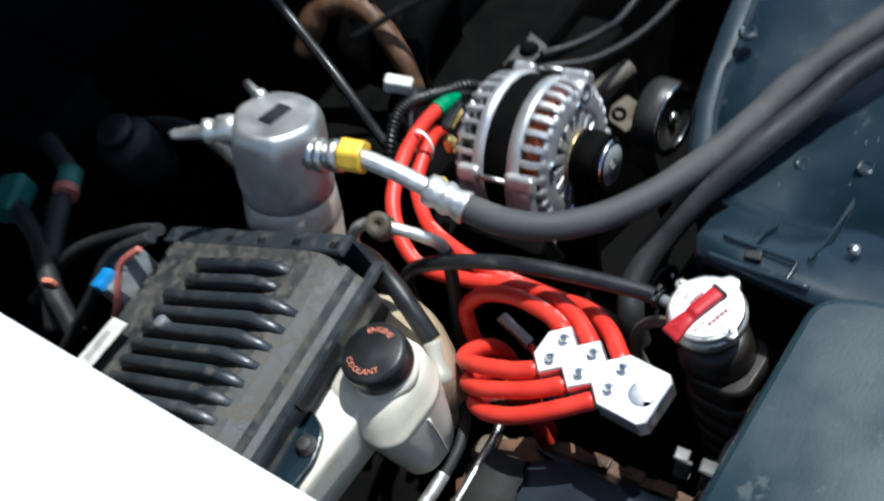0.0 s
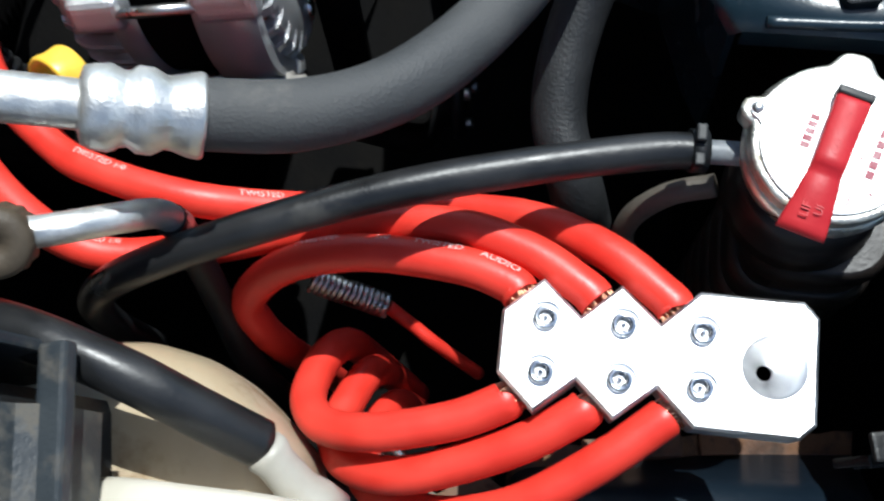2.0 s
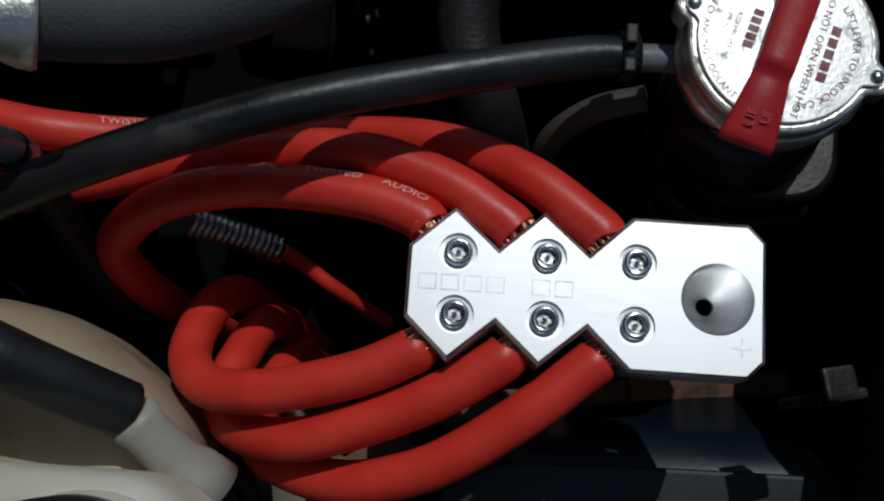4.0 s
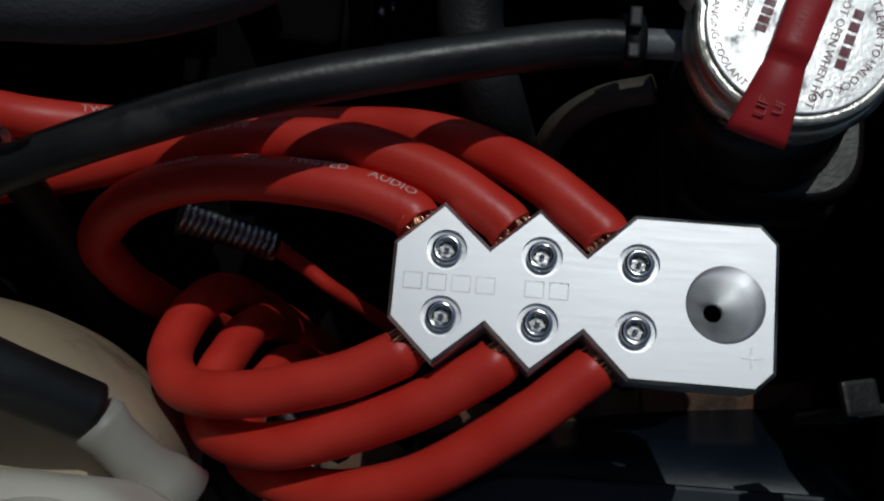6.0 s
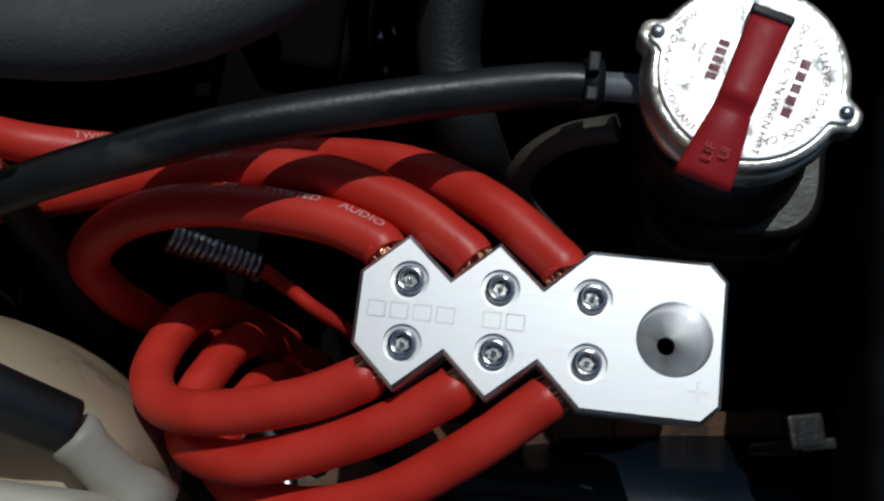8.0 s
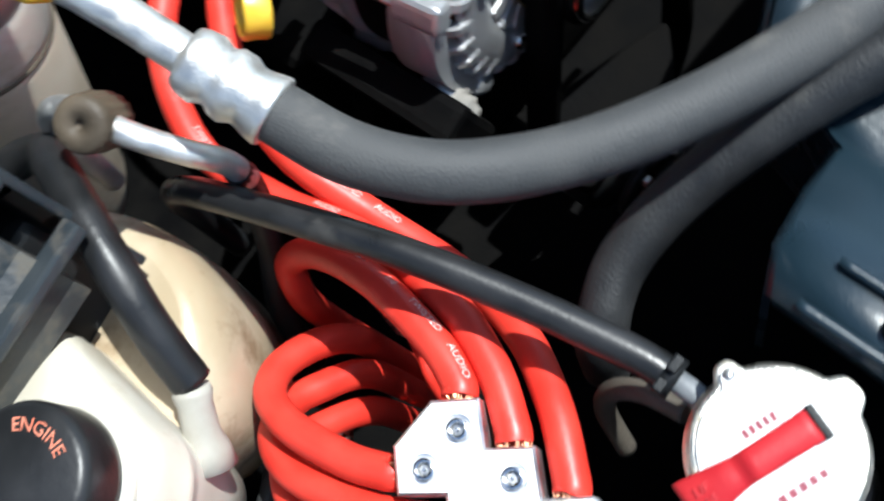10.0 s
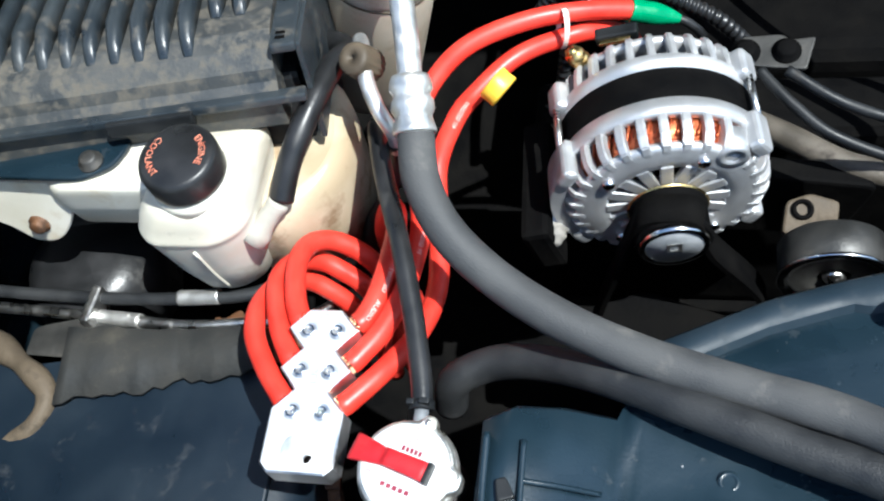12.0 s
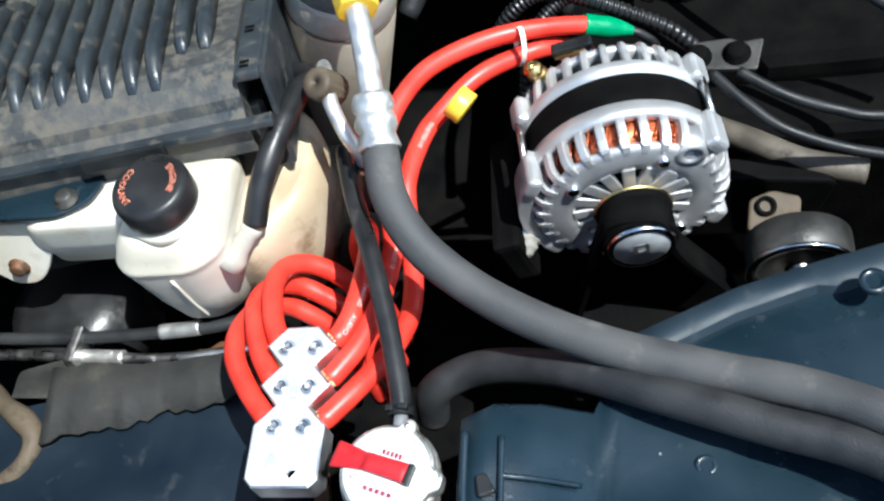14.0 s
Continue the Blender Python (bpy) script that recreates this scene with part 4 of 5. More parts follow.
def alternator():
    alt = thing("alternator", "bright cast aluminium alternator with slotted housings", "alternator", at=(AX.x, 0.17, AX.z - 0.07))

    def ring_pose(y):
        return Matrix.Translation((AX.x, y, AX.z)) @ Matrix.Rotation(radians(90), 4, "X")  # local z to -y

    def on(a, r, y):
        return Vector((AX.x + r * math.cos(a), y, AX.z + r * math.sin(a)))
    ROT = Matrix.Translation((AX.x - 0.002, 0.133, 0)) @ Matrix.Rotation(radians(9), 4, "Z") @ Matrix.Translation((-AX.x, -0.133, 0))
    back = ROT.inverted()
    part("stator", lathe_bm([(0.050, -0.014), (0.0700, -0.014), (0.0706, -0.013), (0.0706, 0.013), (0.0700, 0.014), (0.050, 0.014)], ring_pose(0.1845), 72, closed=True), M["grime_and_shade"], alt, "dark laminated stator ring")
    part("winding", lathe_bm([(0.046, 0.0), (0.062, 0.0), (0.0635, 0.010), (0.060, 0.024), (0.048, 0.026)], ring_pose(0.168), 64, closed=True), M["winding"], alt, "varnished copper windings")
    own = None
    for k in range(60):
        a = 2 * math.pi * k / 60
        own = tube_bm([on(a, 0.0630, 0.167), on(a + 0.03, 0.0648, 0.157), on(a + 0.09, 0.0635, 0.147)], 0.0011, 5, 3, True, own)
    part("winding_wire", own, M["winding"], alt)
    part("rotor", lathe_bm([(0.001, -0.05), (0.044, -0.05), (0.044, 0.026), (0.018, 0.028), (0.001, 0.028)], ring_pose(0.174), 40), M["grime_and_shade"], alt, "dark rotor inside the housing")

    def housing(name, y_face, y_rim, sign):
        # rim next to the stator, bars across the slots, then the face; sign: -1 front, 1 rear
        d = (y_face - y_rim)
        own = lathe_bm([(0.0655, 0), (0.0718, 0), (0.0722, 0.0105), (0.0705, 0.0125), (0.0655, 0.0125)], Matrix.Translation((AX.x, y_rim, AX.z)) @ Matrix.Rotation(radians(90 if sign < 0 else -90), 4, "X"), 72, closed=True)
        body = part(name, own, M["cast"], alt)
        # curved bars from rim to face
        for k in range(30):
            a = 2 * math.pi * (k + 0.5) / 30
            bar = bmesh.new()
            k1 = 1.0 if sign < 0 else 0.985
            prof = [(0.0708, y_rim + sign * 0.010), (0.0712 * k1, y_rim + sign * 0.018), (0.0700 * k1, y_rim + d * 0.80), (0.0660 * k1, y_rim + d * 0.97), (0.0595 * k1, y_face + sign * 0.0005)]
            rows = []
            for r, y in prof:
                w = 0.0031 if sign < 0 else 0.0026
                rows.append([bar.verts.new(on(a - w / r, r, y)), bar.verts.new(on(a + w / r, r, y)), bar.verts.new(on(a + w / r, r - 0.0075, y - sign * 0.001)), bar.verts.new(on(a - w / r, r - 0.0075, y - sign * 0.001))])
            for p, q in zip(rows, rows[1:]):
                for j in range(4):
                    bar.faces.new((p[j], p[(j + 1) % 4], q[(j + 1) % 4], q[j]))
            bar.faces.new(rows[0][::-1])
            bar.faces.new(rows[-1])
            bmesh.ops.recalc_face_normals(bar, faces=bar.faces[:])
            bmesh.ops.bevel(bar, geom=bar.edges[:], offset=0.0009, segments=2, affect="EDGES")
            part("bar", bar, M["cast"], body)
        flip = Matrix.Translation((AX.x, y_face, AX.z)) @ Matrix.Rotation(radians(90 if sign < 0 else -90), 4, "X")
        disc = lathe_bm([(0.0400, -0.006), (0.0400, -0.001), (0.0410, 0.0), (0.0480, 0.0006), (0.0590, 0.0), (0.0620, -0.0012), (0.0632, -0.004), (0.0610, -0.007), (0.050, -0.008)], flip, 72, closed=True)
        part("face_ring", disc, M["cast"], body)
        # inner vanes round the hub
        for k in range(16):
            a = 2 * math.pi * k / 16
            v = box_bm((0.0250, 0.0088, 0.005), flip @ Matrix.Rotation(a, 4, "Z") @ pose(0.0295, 0, -0.0018), 0.0012)
            part("vane", v, M["cast"], body)
        hub = lathe_bm([(0.0095, 0.010), (0.0130, 0.009), (0.0160, 0.003), (0.0185, 0.001), (0.0195, -0.002), (0.0195, -0.012), (0.009, -0.012)], flip, 40, closed=True)
        part("hub", hub, M["cast"], body)
        return body, flip

    front, ff = housing("front_housing", 0.1375, 0.1715, -1)
    rear, rf = housing("rear_housing", 0.2330, 0.1965, 1)
    # bosses with through bolts
    for ang in (35, 152, 215, 325):
        a = radians(ang)
        for name, body, y0, y1 in (("boss", front, 0.140, 0.1695), ("boss", rear, 0.1985, 0.222)):
            own = box_bm((0.012, y1 - y0, 0.017), Matrix.Translation(on(a, 0.0735, (y0 + y1) / 2)) @ Matrix.Rotation(-a, 4, "Y"), 0.0055, seg=4)
            part(name, own, M["cast"], body)
        part("through_bolt", tube_bm([on(a, 0.0765, 0.166), on(a, 0.0765, 0.202)], 0.0026, 12, 1), M["steel"], alt, "steel through bolt")
    # smooth arm that wraps the near side of the front housing
    own = bmesh.new()
    rows = []
    for k in range(15):
        a = radians(146 + 62 * k / 14)
        y0, y1, r = 0.1415 + 0.002 * math.sin(k / 14 * math.pi), 0.1695, 0.0770 + 0.0025 * math.sin(k / 14 * math.pi)
        rows.append([own.verts.new(on(a, r, y0)), own.verts.new(on(a, r, y1)), own.verts.new(on(a, 0.0695, y1)), own.verts.new(on(a, 0.0695, y0))])
    for p, q in zip(rows, rows[1:]):
        for j in range(4):
            own.faces.new((p[j], p[(j + 1) % 4], q[(j + 1) % 4], q[j])).smooth = j == 0
    own.faces.new(rows[0][::-1])
    own.faces.new(rows[-1])
    part("mount_arm", own, M["cast"], front, "smooth cast mounting arm")
    # mounting ears
    for at, name in (((0.2420, 0.1520, -0.0250), "mount_ear"), ((0.122, 0.140, -0.098), "mount_ear")):
        p = back @ Vector(at)
        c = Vector((AX.x, p.y, AX.z))
        d = (p - c).normalized()
        own = lathe_bm([(0.0048, -0.009), (0.0105, -0.009), (0.0108, 0.009), (0.0048, 0.009)], Matrix.Translation(p) @ Matrix.Rotation(radians(90), 4, "X"), 28, closed=True)
        rot = math.atan2(d.z, d.x)
        box_bm((0.022, 0.016, 0.019), Matrix.Translation(p - d * 0.018) @ Matrix.Rotation(-rot, 4, "Y"), 0.003, own)
        part(name, own, M["cast"], front)
    bolt = aim(back @ Vector((0.120, 0.142, -0.098)), (0.0, -1, 0.0))
    part("mount_bolt", lathe_bm([(0.007, 0.0), (0.007, 0.010), (0.011, 0.0105), (0.011, 0.013), (0.0085, 0.0135), (0.0085, 0.019), (0.006, 0.020), (0.0045, 0.024), (0.002, 0.025)], bolt, 6), M["grey_dusty"], alt, "grimy mounting bolt")
    # small bolt heads on the face
    for ang in (62, 140, 230, 310):
        a = radians(ang)
        part("face_bolt", lathe_bm([(0.0045, -0.001), (0.0045, 0.003), (0.003, 0.004), (0.0001, 0.004)], ff @ pose(0.050 * math.cos(a), 0.050 * math.sin(a), 0.0), 14), M["chrome"], front)
    # pulley
    pp = Matrix.Translation((AX.x, 0.1290, AX.z)) @ Matrix.Rotation(radians(90), 4, "X")
    prof = [(0.012, -0.004), (0.0262, -0.004), (0.0268, -0.003), (0.0268, -0.0012)]
    for k in range(6):
        prof += [(0.0238, 0.0008 + 0.0033 * k), (0.0258, 0.0024 + 0.0033 * k)]
    prof += [(0.0262, 0.0215), (0.0262, 0.0245), (0.0245, 0.0250), (0.0240, 0.0245), (0.012, 0.0245)]
    pulley = part("pulley", lathe_bm(prof, pp, 56, closed=True), M["grime_and_shade"], alt, "dark ribbed pulley")
    part("pulley_flange", lathe_bm([(0.0200, -0.0046), (0.0275, -0.0046), (0.0280, -0.0036), (0.0200, -0.0030)], pp, 56, closed=True), M["brass"], pulley, "thin bright inner flange")
    cap = lathe_bm([(0.020, 0.022), (0.0236, 0.0225), (0.0240, 0.0275), (0.0228, 0.0290), (0.0205, 0.0290), (0.0195, 0.0280), (0.0001, 0.0282)], pp, 48)
    part("pulley_cap", cap, M["chrome"], pulley, "bright pulley end cap")
    part("cap_disc", lathe_bm([(0.0001, 0.0285), (0.0195, 0.0284), (0.0195, 0.0275), (0.0001, 0.0275)], pp, 40), M["grey"], pulley, "dark pressed disc")
    mk = None
    for dx, dy, w, h in ((-0.004, 0, 0.002, 0.010), (0.004, 0, 0.002, 0.010), (0, 0.004, 0.008, 0.002), (0, -0.004, 0.008, 0.002)):
        mk = box_bm((w, h, 0.0004), pp @ pose(dx, dy, 0.0287), 0, mk)
    part("pressed_mark", mk, M["steel"], pulley)
    # output stud and regulator plug
    st = aim(back @ Vector((0.139, 0.226, -0.022)), (-0.25, -0.35, 0.9))
    part("output_nut", lathe_bm([(0.0075, -0.010), (0.0075, 0.0), (0.0045, 0.0005), (0.0045, 0.005), (0.0070, 0.0055), (0.0070, 0.0105), (0.0035, 0.011), (0.0035, 0.016), (0.0015, 0.017)], st, 6), M["brass"], alt, "yellow zinc output stud")
    part("regulator_plug", box_bm((0.030, 0.010, 0.009), back @ pose(0.165, 0.2420, -0.0165, 0, -8, 5), 0.002), M["black"], alt, "black regulator plug")
    part("plug_contact", box_bm((0.022, 0.0035, 0.003), back @ pose(0.164, 0.2358, -0.0165, 0, -8, 5), 0.0008), M["brass"], alt)
    alt.matrix_basis = ROT @ alt.matrix_basis
    return alt


alternator()


def idler_and_belt():
    c = Vector((0.316, 0.122, -0.128))
    m = Matrix.Translation(c) @ Matrix.Rotation(radians(90), 4, "X")
    idl = thing("idler_pulley", "worn black idler pulley with a bright rim", "pulley", at=c)
    part("wheel", lathe_bm([(0.012, -0.016), (0.0365, -0.016), (0.0375, -0.015), (0.0375, 0.009), (0.0365, 0.010), (0.012, 0.010)], m, 56, closed=True), M["bracket"], idl)
    part("rim", lathe_bm([(0.030, 0.010), (0.0372, 0.010), (0.0388, 0.011), (0.0388, 0.0128), (0.036, 0.0136), (0.030, 0.012)], m, 56, closed=True), M["chrome"], idl, "bright steel rim")
    part("dish", lathe_bm([(0.0001, 0.006), (0.012, 0.006), (0.014, 0.002), (0.031, 0.004), (0.032, 0.0105), (0.030, 0.0), (0.0001, 0.0)], m, 40), M["grime_and_shade"], idl)
    part("bolt", lathe_bm([(0.008, 0.004), (0.008, 0.011), (0.006, 0.012), (0.0001, 0.012)], m, 6), M["steel"], idl)
    pump = thing("water_pump", "dark grimy water pump below the alternator", "pump", at=(0.20, 0.06, -0.22))
    pm = Matrix.Translation((0.185, 0.075, -0.235)) @ Matrix.Rotation(radians(90), 4, "X")
    part("housing", lathe_bm([(0.020, -0.06), (0.036, -0.055), (0.040, -0.03), (0.040, -0.012), (0.036, -0.006), (0.024, -0.004), (0.022, 0.006), (0.001, 0.007)], pm, 40), M["black"], pump)
    part("flange", lathe_bm([(0.012, 0.005), (0.030, 0.006), (0.031, 0.010), (0.028, 0.012), (0.012, 0.011)], pm, 40, closed=True), M["black"], pump, "dark pulley flange")
    for k in range(4):
        part("bolt", lathe_bm([(0.004, 0.010), (0.004, 0.015), (0.003, 0.016), (0.0001, 0.016)], pm @ pose(0.020 * math.cos(math.pi * k / 2 + 0.5), 0.020 * math.sin(math.pi * k / 2 + 0.5), 0), 6), M["steel"], pump)
    br = thing("engine_bracket", "dull cast bracket beside the idler pulley", "bracket", at=(0.296, 0.168, -0.13))
    out = rounded([(-0.017, -0.014), (0.020, -0.018), (0.023, 0.010), (0.003, 0.016), (-0.014, 0.010)], 0.004)
    own = prism_bm(out, -0.014, 0.0, Matrix.Translation((0.299, 0.160, -0.122)) @ Matrix.Rotation(radians(20), 4, "X"), 0.002)
    part("plate", own, M["tan_dirty"], br, "dusty cast plate")
    part("bolt_hole", lathe_bm([(0.0045, -0.001), (0.0045, 0.0012), (0.0075, 0.0016), (0.008, -0.001)], Matrix.Translation((0.2965, 0.163, -0.1195)) @ Matrix.Rotation(radians(20), 4, "X"), 20, closed=True), M["grime_and_shade"], br)
    # belt from the pulley down to the crank side and over to the idler
    bm = bmesh.new()
    path = [Vector(p) for p in ((0.1785, 0.1155, -0.076), (0.165, 0.1155, -0.13), (0.150, 0.1155, -0.22), (0.19, 0.1155, -0.30), (0.26, 0.1155, -0.27), (0.272, 0.1155, -0.17), (0.232, 0.1155, -0.090), (0.2225, 0.1155, -0.049), (0.2045, 0.1155, -0.0435), (0.186, 0.1155, -0.050))]
    path = catmull(path + [path[0]], 8)
    rows = []
    for i, p in enumerate(path):
        t = (path[min(i + 1, len(path) - 1)] - path[max(i - 1, 0)]).normalized()
        nrm = Vector((0, 1, 0)).cross(t) * 0.002
        rows.append([bm.verts.new(p + nrm + Vector((0, -0.0105, 0))), bm.verts.new(p + nrm + Vector((0, 0.0105, 0))), bm.verts.new(p - nrm + Vector((0, 0.0105, 0))), bm.verts.new(p - nrm + Vector((0, -0.0105, 0)))])
    for a, b in zip(rows, rows[1:]):
        for j in range(4):
            bm.faces.new((a[j], a[(j + 1) % 4], b[(j + 1) % 4], b[j])).smooth = j in (0, 2)
    thing("drive_belt", "worn black ribbed drive belt on the alternator pulley", "belt", bm, M["grime_and_shade"])


idler_and_belt()


def cable_dressing():
    thing("green_tape", "glossy green tape wrapped round the cable ends", "tape", tube_bm([(0.172, 0.2768, -0.0302), (0.184, 0.2790, -0.0362), (0.196, 0.2805, -0.0415), (0.208, 0.2805, -0.0460)], lambda s: 0.0086 - 0.0052 * max(0, (s - 0.45) / 0.55) ** 1.4, 20, 8, wobble=0.06), M["green"])
    thing("cable_tail", "dark taped tail leaving the green tape", "cable", tube_bm([(0.207, 0.2805, -0.0457), (0.214, 0.2800, -0.050), (0.224, 0.2790, -0.062), (0.23, 0.28, -0.09)], 0.0034, 12), M["rubber_soft"])
    m = aim((0.1265, 0.2515, -0.020), (0.9, 0.33, -0.18))
    own = bmesh.new()
    pts = []
    for k in range(28):
        t = 2 * math.pi * k / 28
        pts.append(m @ Vector((0.0090 * math.cos(t), 0.0165 * math.sin(t), 0)))
    rows = []
    axis = (m.to_3x3() @ Vector((0, 0, 1))).normalized()
    c = m.translation
    for p in pts:
        out = (p - c).normalized()
        rows.append([own.verts.new(p + axis * 0.0018), own.verts.new(p + axis * 0.0018 + out * 0.0012), own.verts.new(p - axis * 0.0018 + out * 0.0012), own.verts.new(p - axis * 0.0018)])
    for k in range(28):
        p, q = rows[k], rows[(k + 1) % 28]
        for j in range(4):
            own.faces.new((p[j], p[(j + 1) % 4], q[(j + 1) % 4], q[j]))
    thing("zip_tie", "pale nylon zip tie round two red cables", "zip tie", own, M["tie"])
    # split corrugated looms behind the alternator
    loom = [(0.100, 0.288, -0.05), (0.118, 0.288, -0.022), (0.138, 0.290, -0.008), (0.158, 0.2915, -0.010), (0.180, 0.296, -0.026), (0.205, 0.300, -0.046), (0.235, 0.298, -0.066), (0.26, 0.30, -0.10)]
    thing("wire_loom", "black corrugated split wire loom", "wire loom", tube_bm(loom, lambda s: 0.0055 + 0.0008 * math.sin(s * 260), 14, 60), M["rubber_soft"])
    thing("wire_loom", "black corrugated split wire loom", "wire loom", tube_bm([(0.118, 0.262, -0.10), (0.128, 0.275, -0.05), (0.146, 0.285, -0.022), (0.17, 0.30, -0.02), (0.20, 0.33, -0.05)], lambda s: 0.0050 + 0.0008 * math.sin(s * 220), 14, 50), M["rubber_soft"])


cable_dressing()


# ---- ribbed control box ----
def control_box():
    m = pose(-0.0385, 0.1437, 0.0900, rz=11) @ pose(0, 0, 0, -15, 3, 0)
    bx = thing("control_box", "dusty black ribbed engine control box cover", "engine control box", at=(-0.14, 0.22, -0.06))
    w, d = 0.235, 0.245
    # cover: flat plate that slopes down to a lip in front
    bm = bmesh.new()
    prof = [(0.006, -0.060), (0.004, -0.038), (0.006, -0.033), (0.010, -0.028), (0.0116, -0.020), (0.020, -0.009), (0.032, -0.003), (0.048, -0.001), (d - 0.01, -0.001), (d, -0.006), (d, -0.06)]
    xs = (-w, 0.0)
    rows = [[bm.verts.new(m @ Vector((x, y, z))) for y, z in prof] for x in xs]
    for k in range(len(prof) - 1):
        bm.faces.new((rows[0][k], rows[1][k], rows[1][k + 1], rows[0][k + 1]))
    for r in rows:
        bm.faces.new(r)
    bm.faces.new((rows[0][0], rows[1][0], rows[1][-1], rows[0][-1]))
    cover = part("cover", bm, M["box_dust"], bx, "dust-filled top between the ribs")
    # long ribs with tapered ends
    for k in range(13):
        x = -0.021 - 0.0163 * k
        start = 0.019 + (0.030 if k < 2 else 0) + 0.0008 * k
        end = d - 0.058 - 0.0015 * k if k not in (0, 1) else d - 0.075
        own = bmesh.new()
        sect = [(-0.0060, 0.0), (-0.0046, 0.0105), (-0.0026, 0.0130), (0.0026, 0.0130), (0.0046, 0.0105), (0.0060, 0.0)]
        rr = []
        for y, s in ((start, 0.15), (start + 0.010, 0.7), (start + 0.026, 1), (end - 0.012, 1), (end, 0.2)):
            z = -0.001 if y > 0.046 else -0.001 - 0.32 * (0.046 - y)
            rr.append([own.verts.new(m @ Vector((x + u * (0.55 + 0.45 * s) - 0.05 * (y - start), y, z - 0.001 + v * s))) for u, v in sect])
        for p, q in zip(rr, rr[1:]):
            for j in range(5):
                own.faces.new((p[j], p[j + 1], q[j + 1], q[j])).smooth = True
            own.faces.new((p[5], p[0], q[0], q[5]))
        own.faces.new(rr[0])
        own.faces.new(rr[-1][::-1])
        part("rib", own, M["box"], cover)
    # side strip with slots, and the box below
    part("side_rail", box_bm((0.017, d + 0.004, 0.007), m @ pose(0.0095, d / 2 + 0.012, -0.006), 0.002), M["box"], bx)
    for y in (0.022, 0.068, 0.114, 0.160):
        for dy in (-0.0042, 0.0012):
            part("slot", box_bm((0.0062, 0.0030, 0.0012), m @ pose(0.008, y + dy, -0.0024), 0.0004), M["grime_and_shade"], bx, "dark latch slot")
    part("side_wall", box_bm((0.004, d - 0.004, 0.075), m @ pose(0.019, d / 2 + 0.010, -0.042), 0.0012), M["box"], bx)
    part("lower_shell", box_bm((w + 0.01, d - 0.02, 0.11), m @ pose(-w / 2 + 0.006, d / 2 + 0.016, -0.088), 0.006), M["black"], bx)
    part("lip", box_bm((w + 0.016, 0.010, 0.006), m @ pose(-w / 2 + 0.010, 0.003, -0.036), 0.0015), M["box"], bx, "raised front lip")
    part("lip_latch", box_bm((0.058, 0.006, 0.011), m @ pose(-0.085, -0.0025, -0.0395), 0.0015), M["black"], bx)
    part("screw", lathe_bm([(0.0062, -0.003), (0.0062, 0.006), (0.0045, 0.0075), (0.0001, 0.0075)], m @ pose(-0.090, 0.145, 0.007), 16), M["grey"], bx)
    lab = prism_bm([(-0.027, -0.014), (0.027, -0.014), (0.027, 0.014), (-0.027, 0.014)], 0.0, 0.0006, m @ pose(-0.122, 0.205, 0.0120, rz=-8))
    lb = part("sticker", lab, M["label"], bx, "soiled white barcode sticker")
    own = None
    rnd = random.Random(4)
    for k in range(14):
        own = box_bm((0.0008 + 0.0008 * rnd.random(), 0.011, 0.0002), m @ pose(-0.122, 0.205, 0.0120, rz=-8) @ pose(-0.014 + 0.0021 * k, 0.002, 0.0008), 0, own)
    part("bars", own, M["grey"], lb)
    # connectors at the rear
    con = thing("wiring_connector", "grey wiring connector with a blue lock beside the control box", "connector", at=(-0.108, 0.330, 0.05))
    part("shell", box_bm((0.050, 0.026, 0.030), m @ pose(-0.045, 0.262, 0.0), 0.003), M["grey"], con)
    part("lock", box_bm((0.022, 0.016, 0.010), m @ pose(-0.062, 0.262, 0.018), 0.003), M["blue"], con, "bright blue lock")
    for k in range(4):
        part("rib", box_bm((0.004, 0.028, 0.006), m @ pose(-0.045 + 0.009 * k, 0.262, 0.016), 0.001), M["grey"], con)
    # loose wires leaving it
    for k, (mt, p) in enumerate((("pink", [(-0.115, 0.345, 0.07), (-0.135, 0.36, 0.06), (-0.160, 0.365, 0.03), (-0.18, 0.40, -0.02)]), ("rubber", [(-0.10, 0.35, 0.065), (-0.13, 0.39, 0.05), (-0.17, 0.42, 0.01), (-0.22, 0.47, -0.05)]), ("rubber", [(-0.09, 0.355, 0.06), (-0.10, 0.42, 0.03), (-0.14, 0.50, 0.0), (-0.2, 0.56, -0.05)]))):
        thing("wire", "faded red wire by the control box" if k == 0 else "dirty black wire by the control box", "wire", tube_bm(p, 0.0032 if k == 0 else 0.006, 10), M[mt], group="wires at the control box")


control_box()


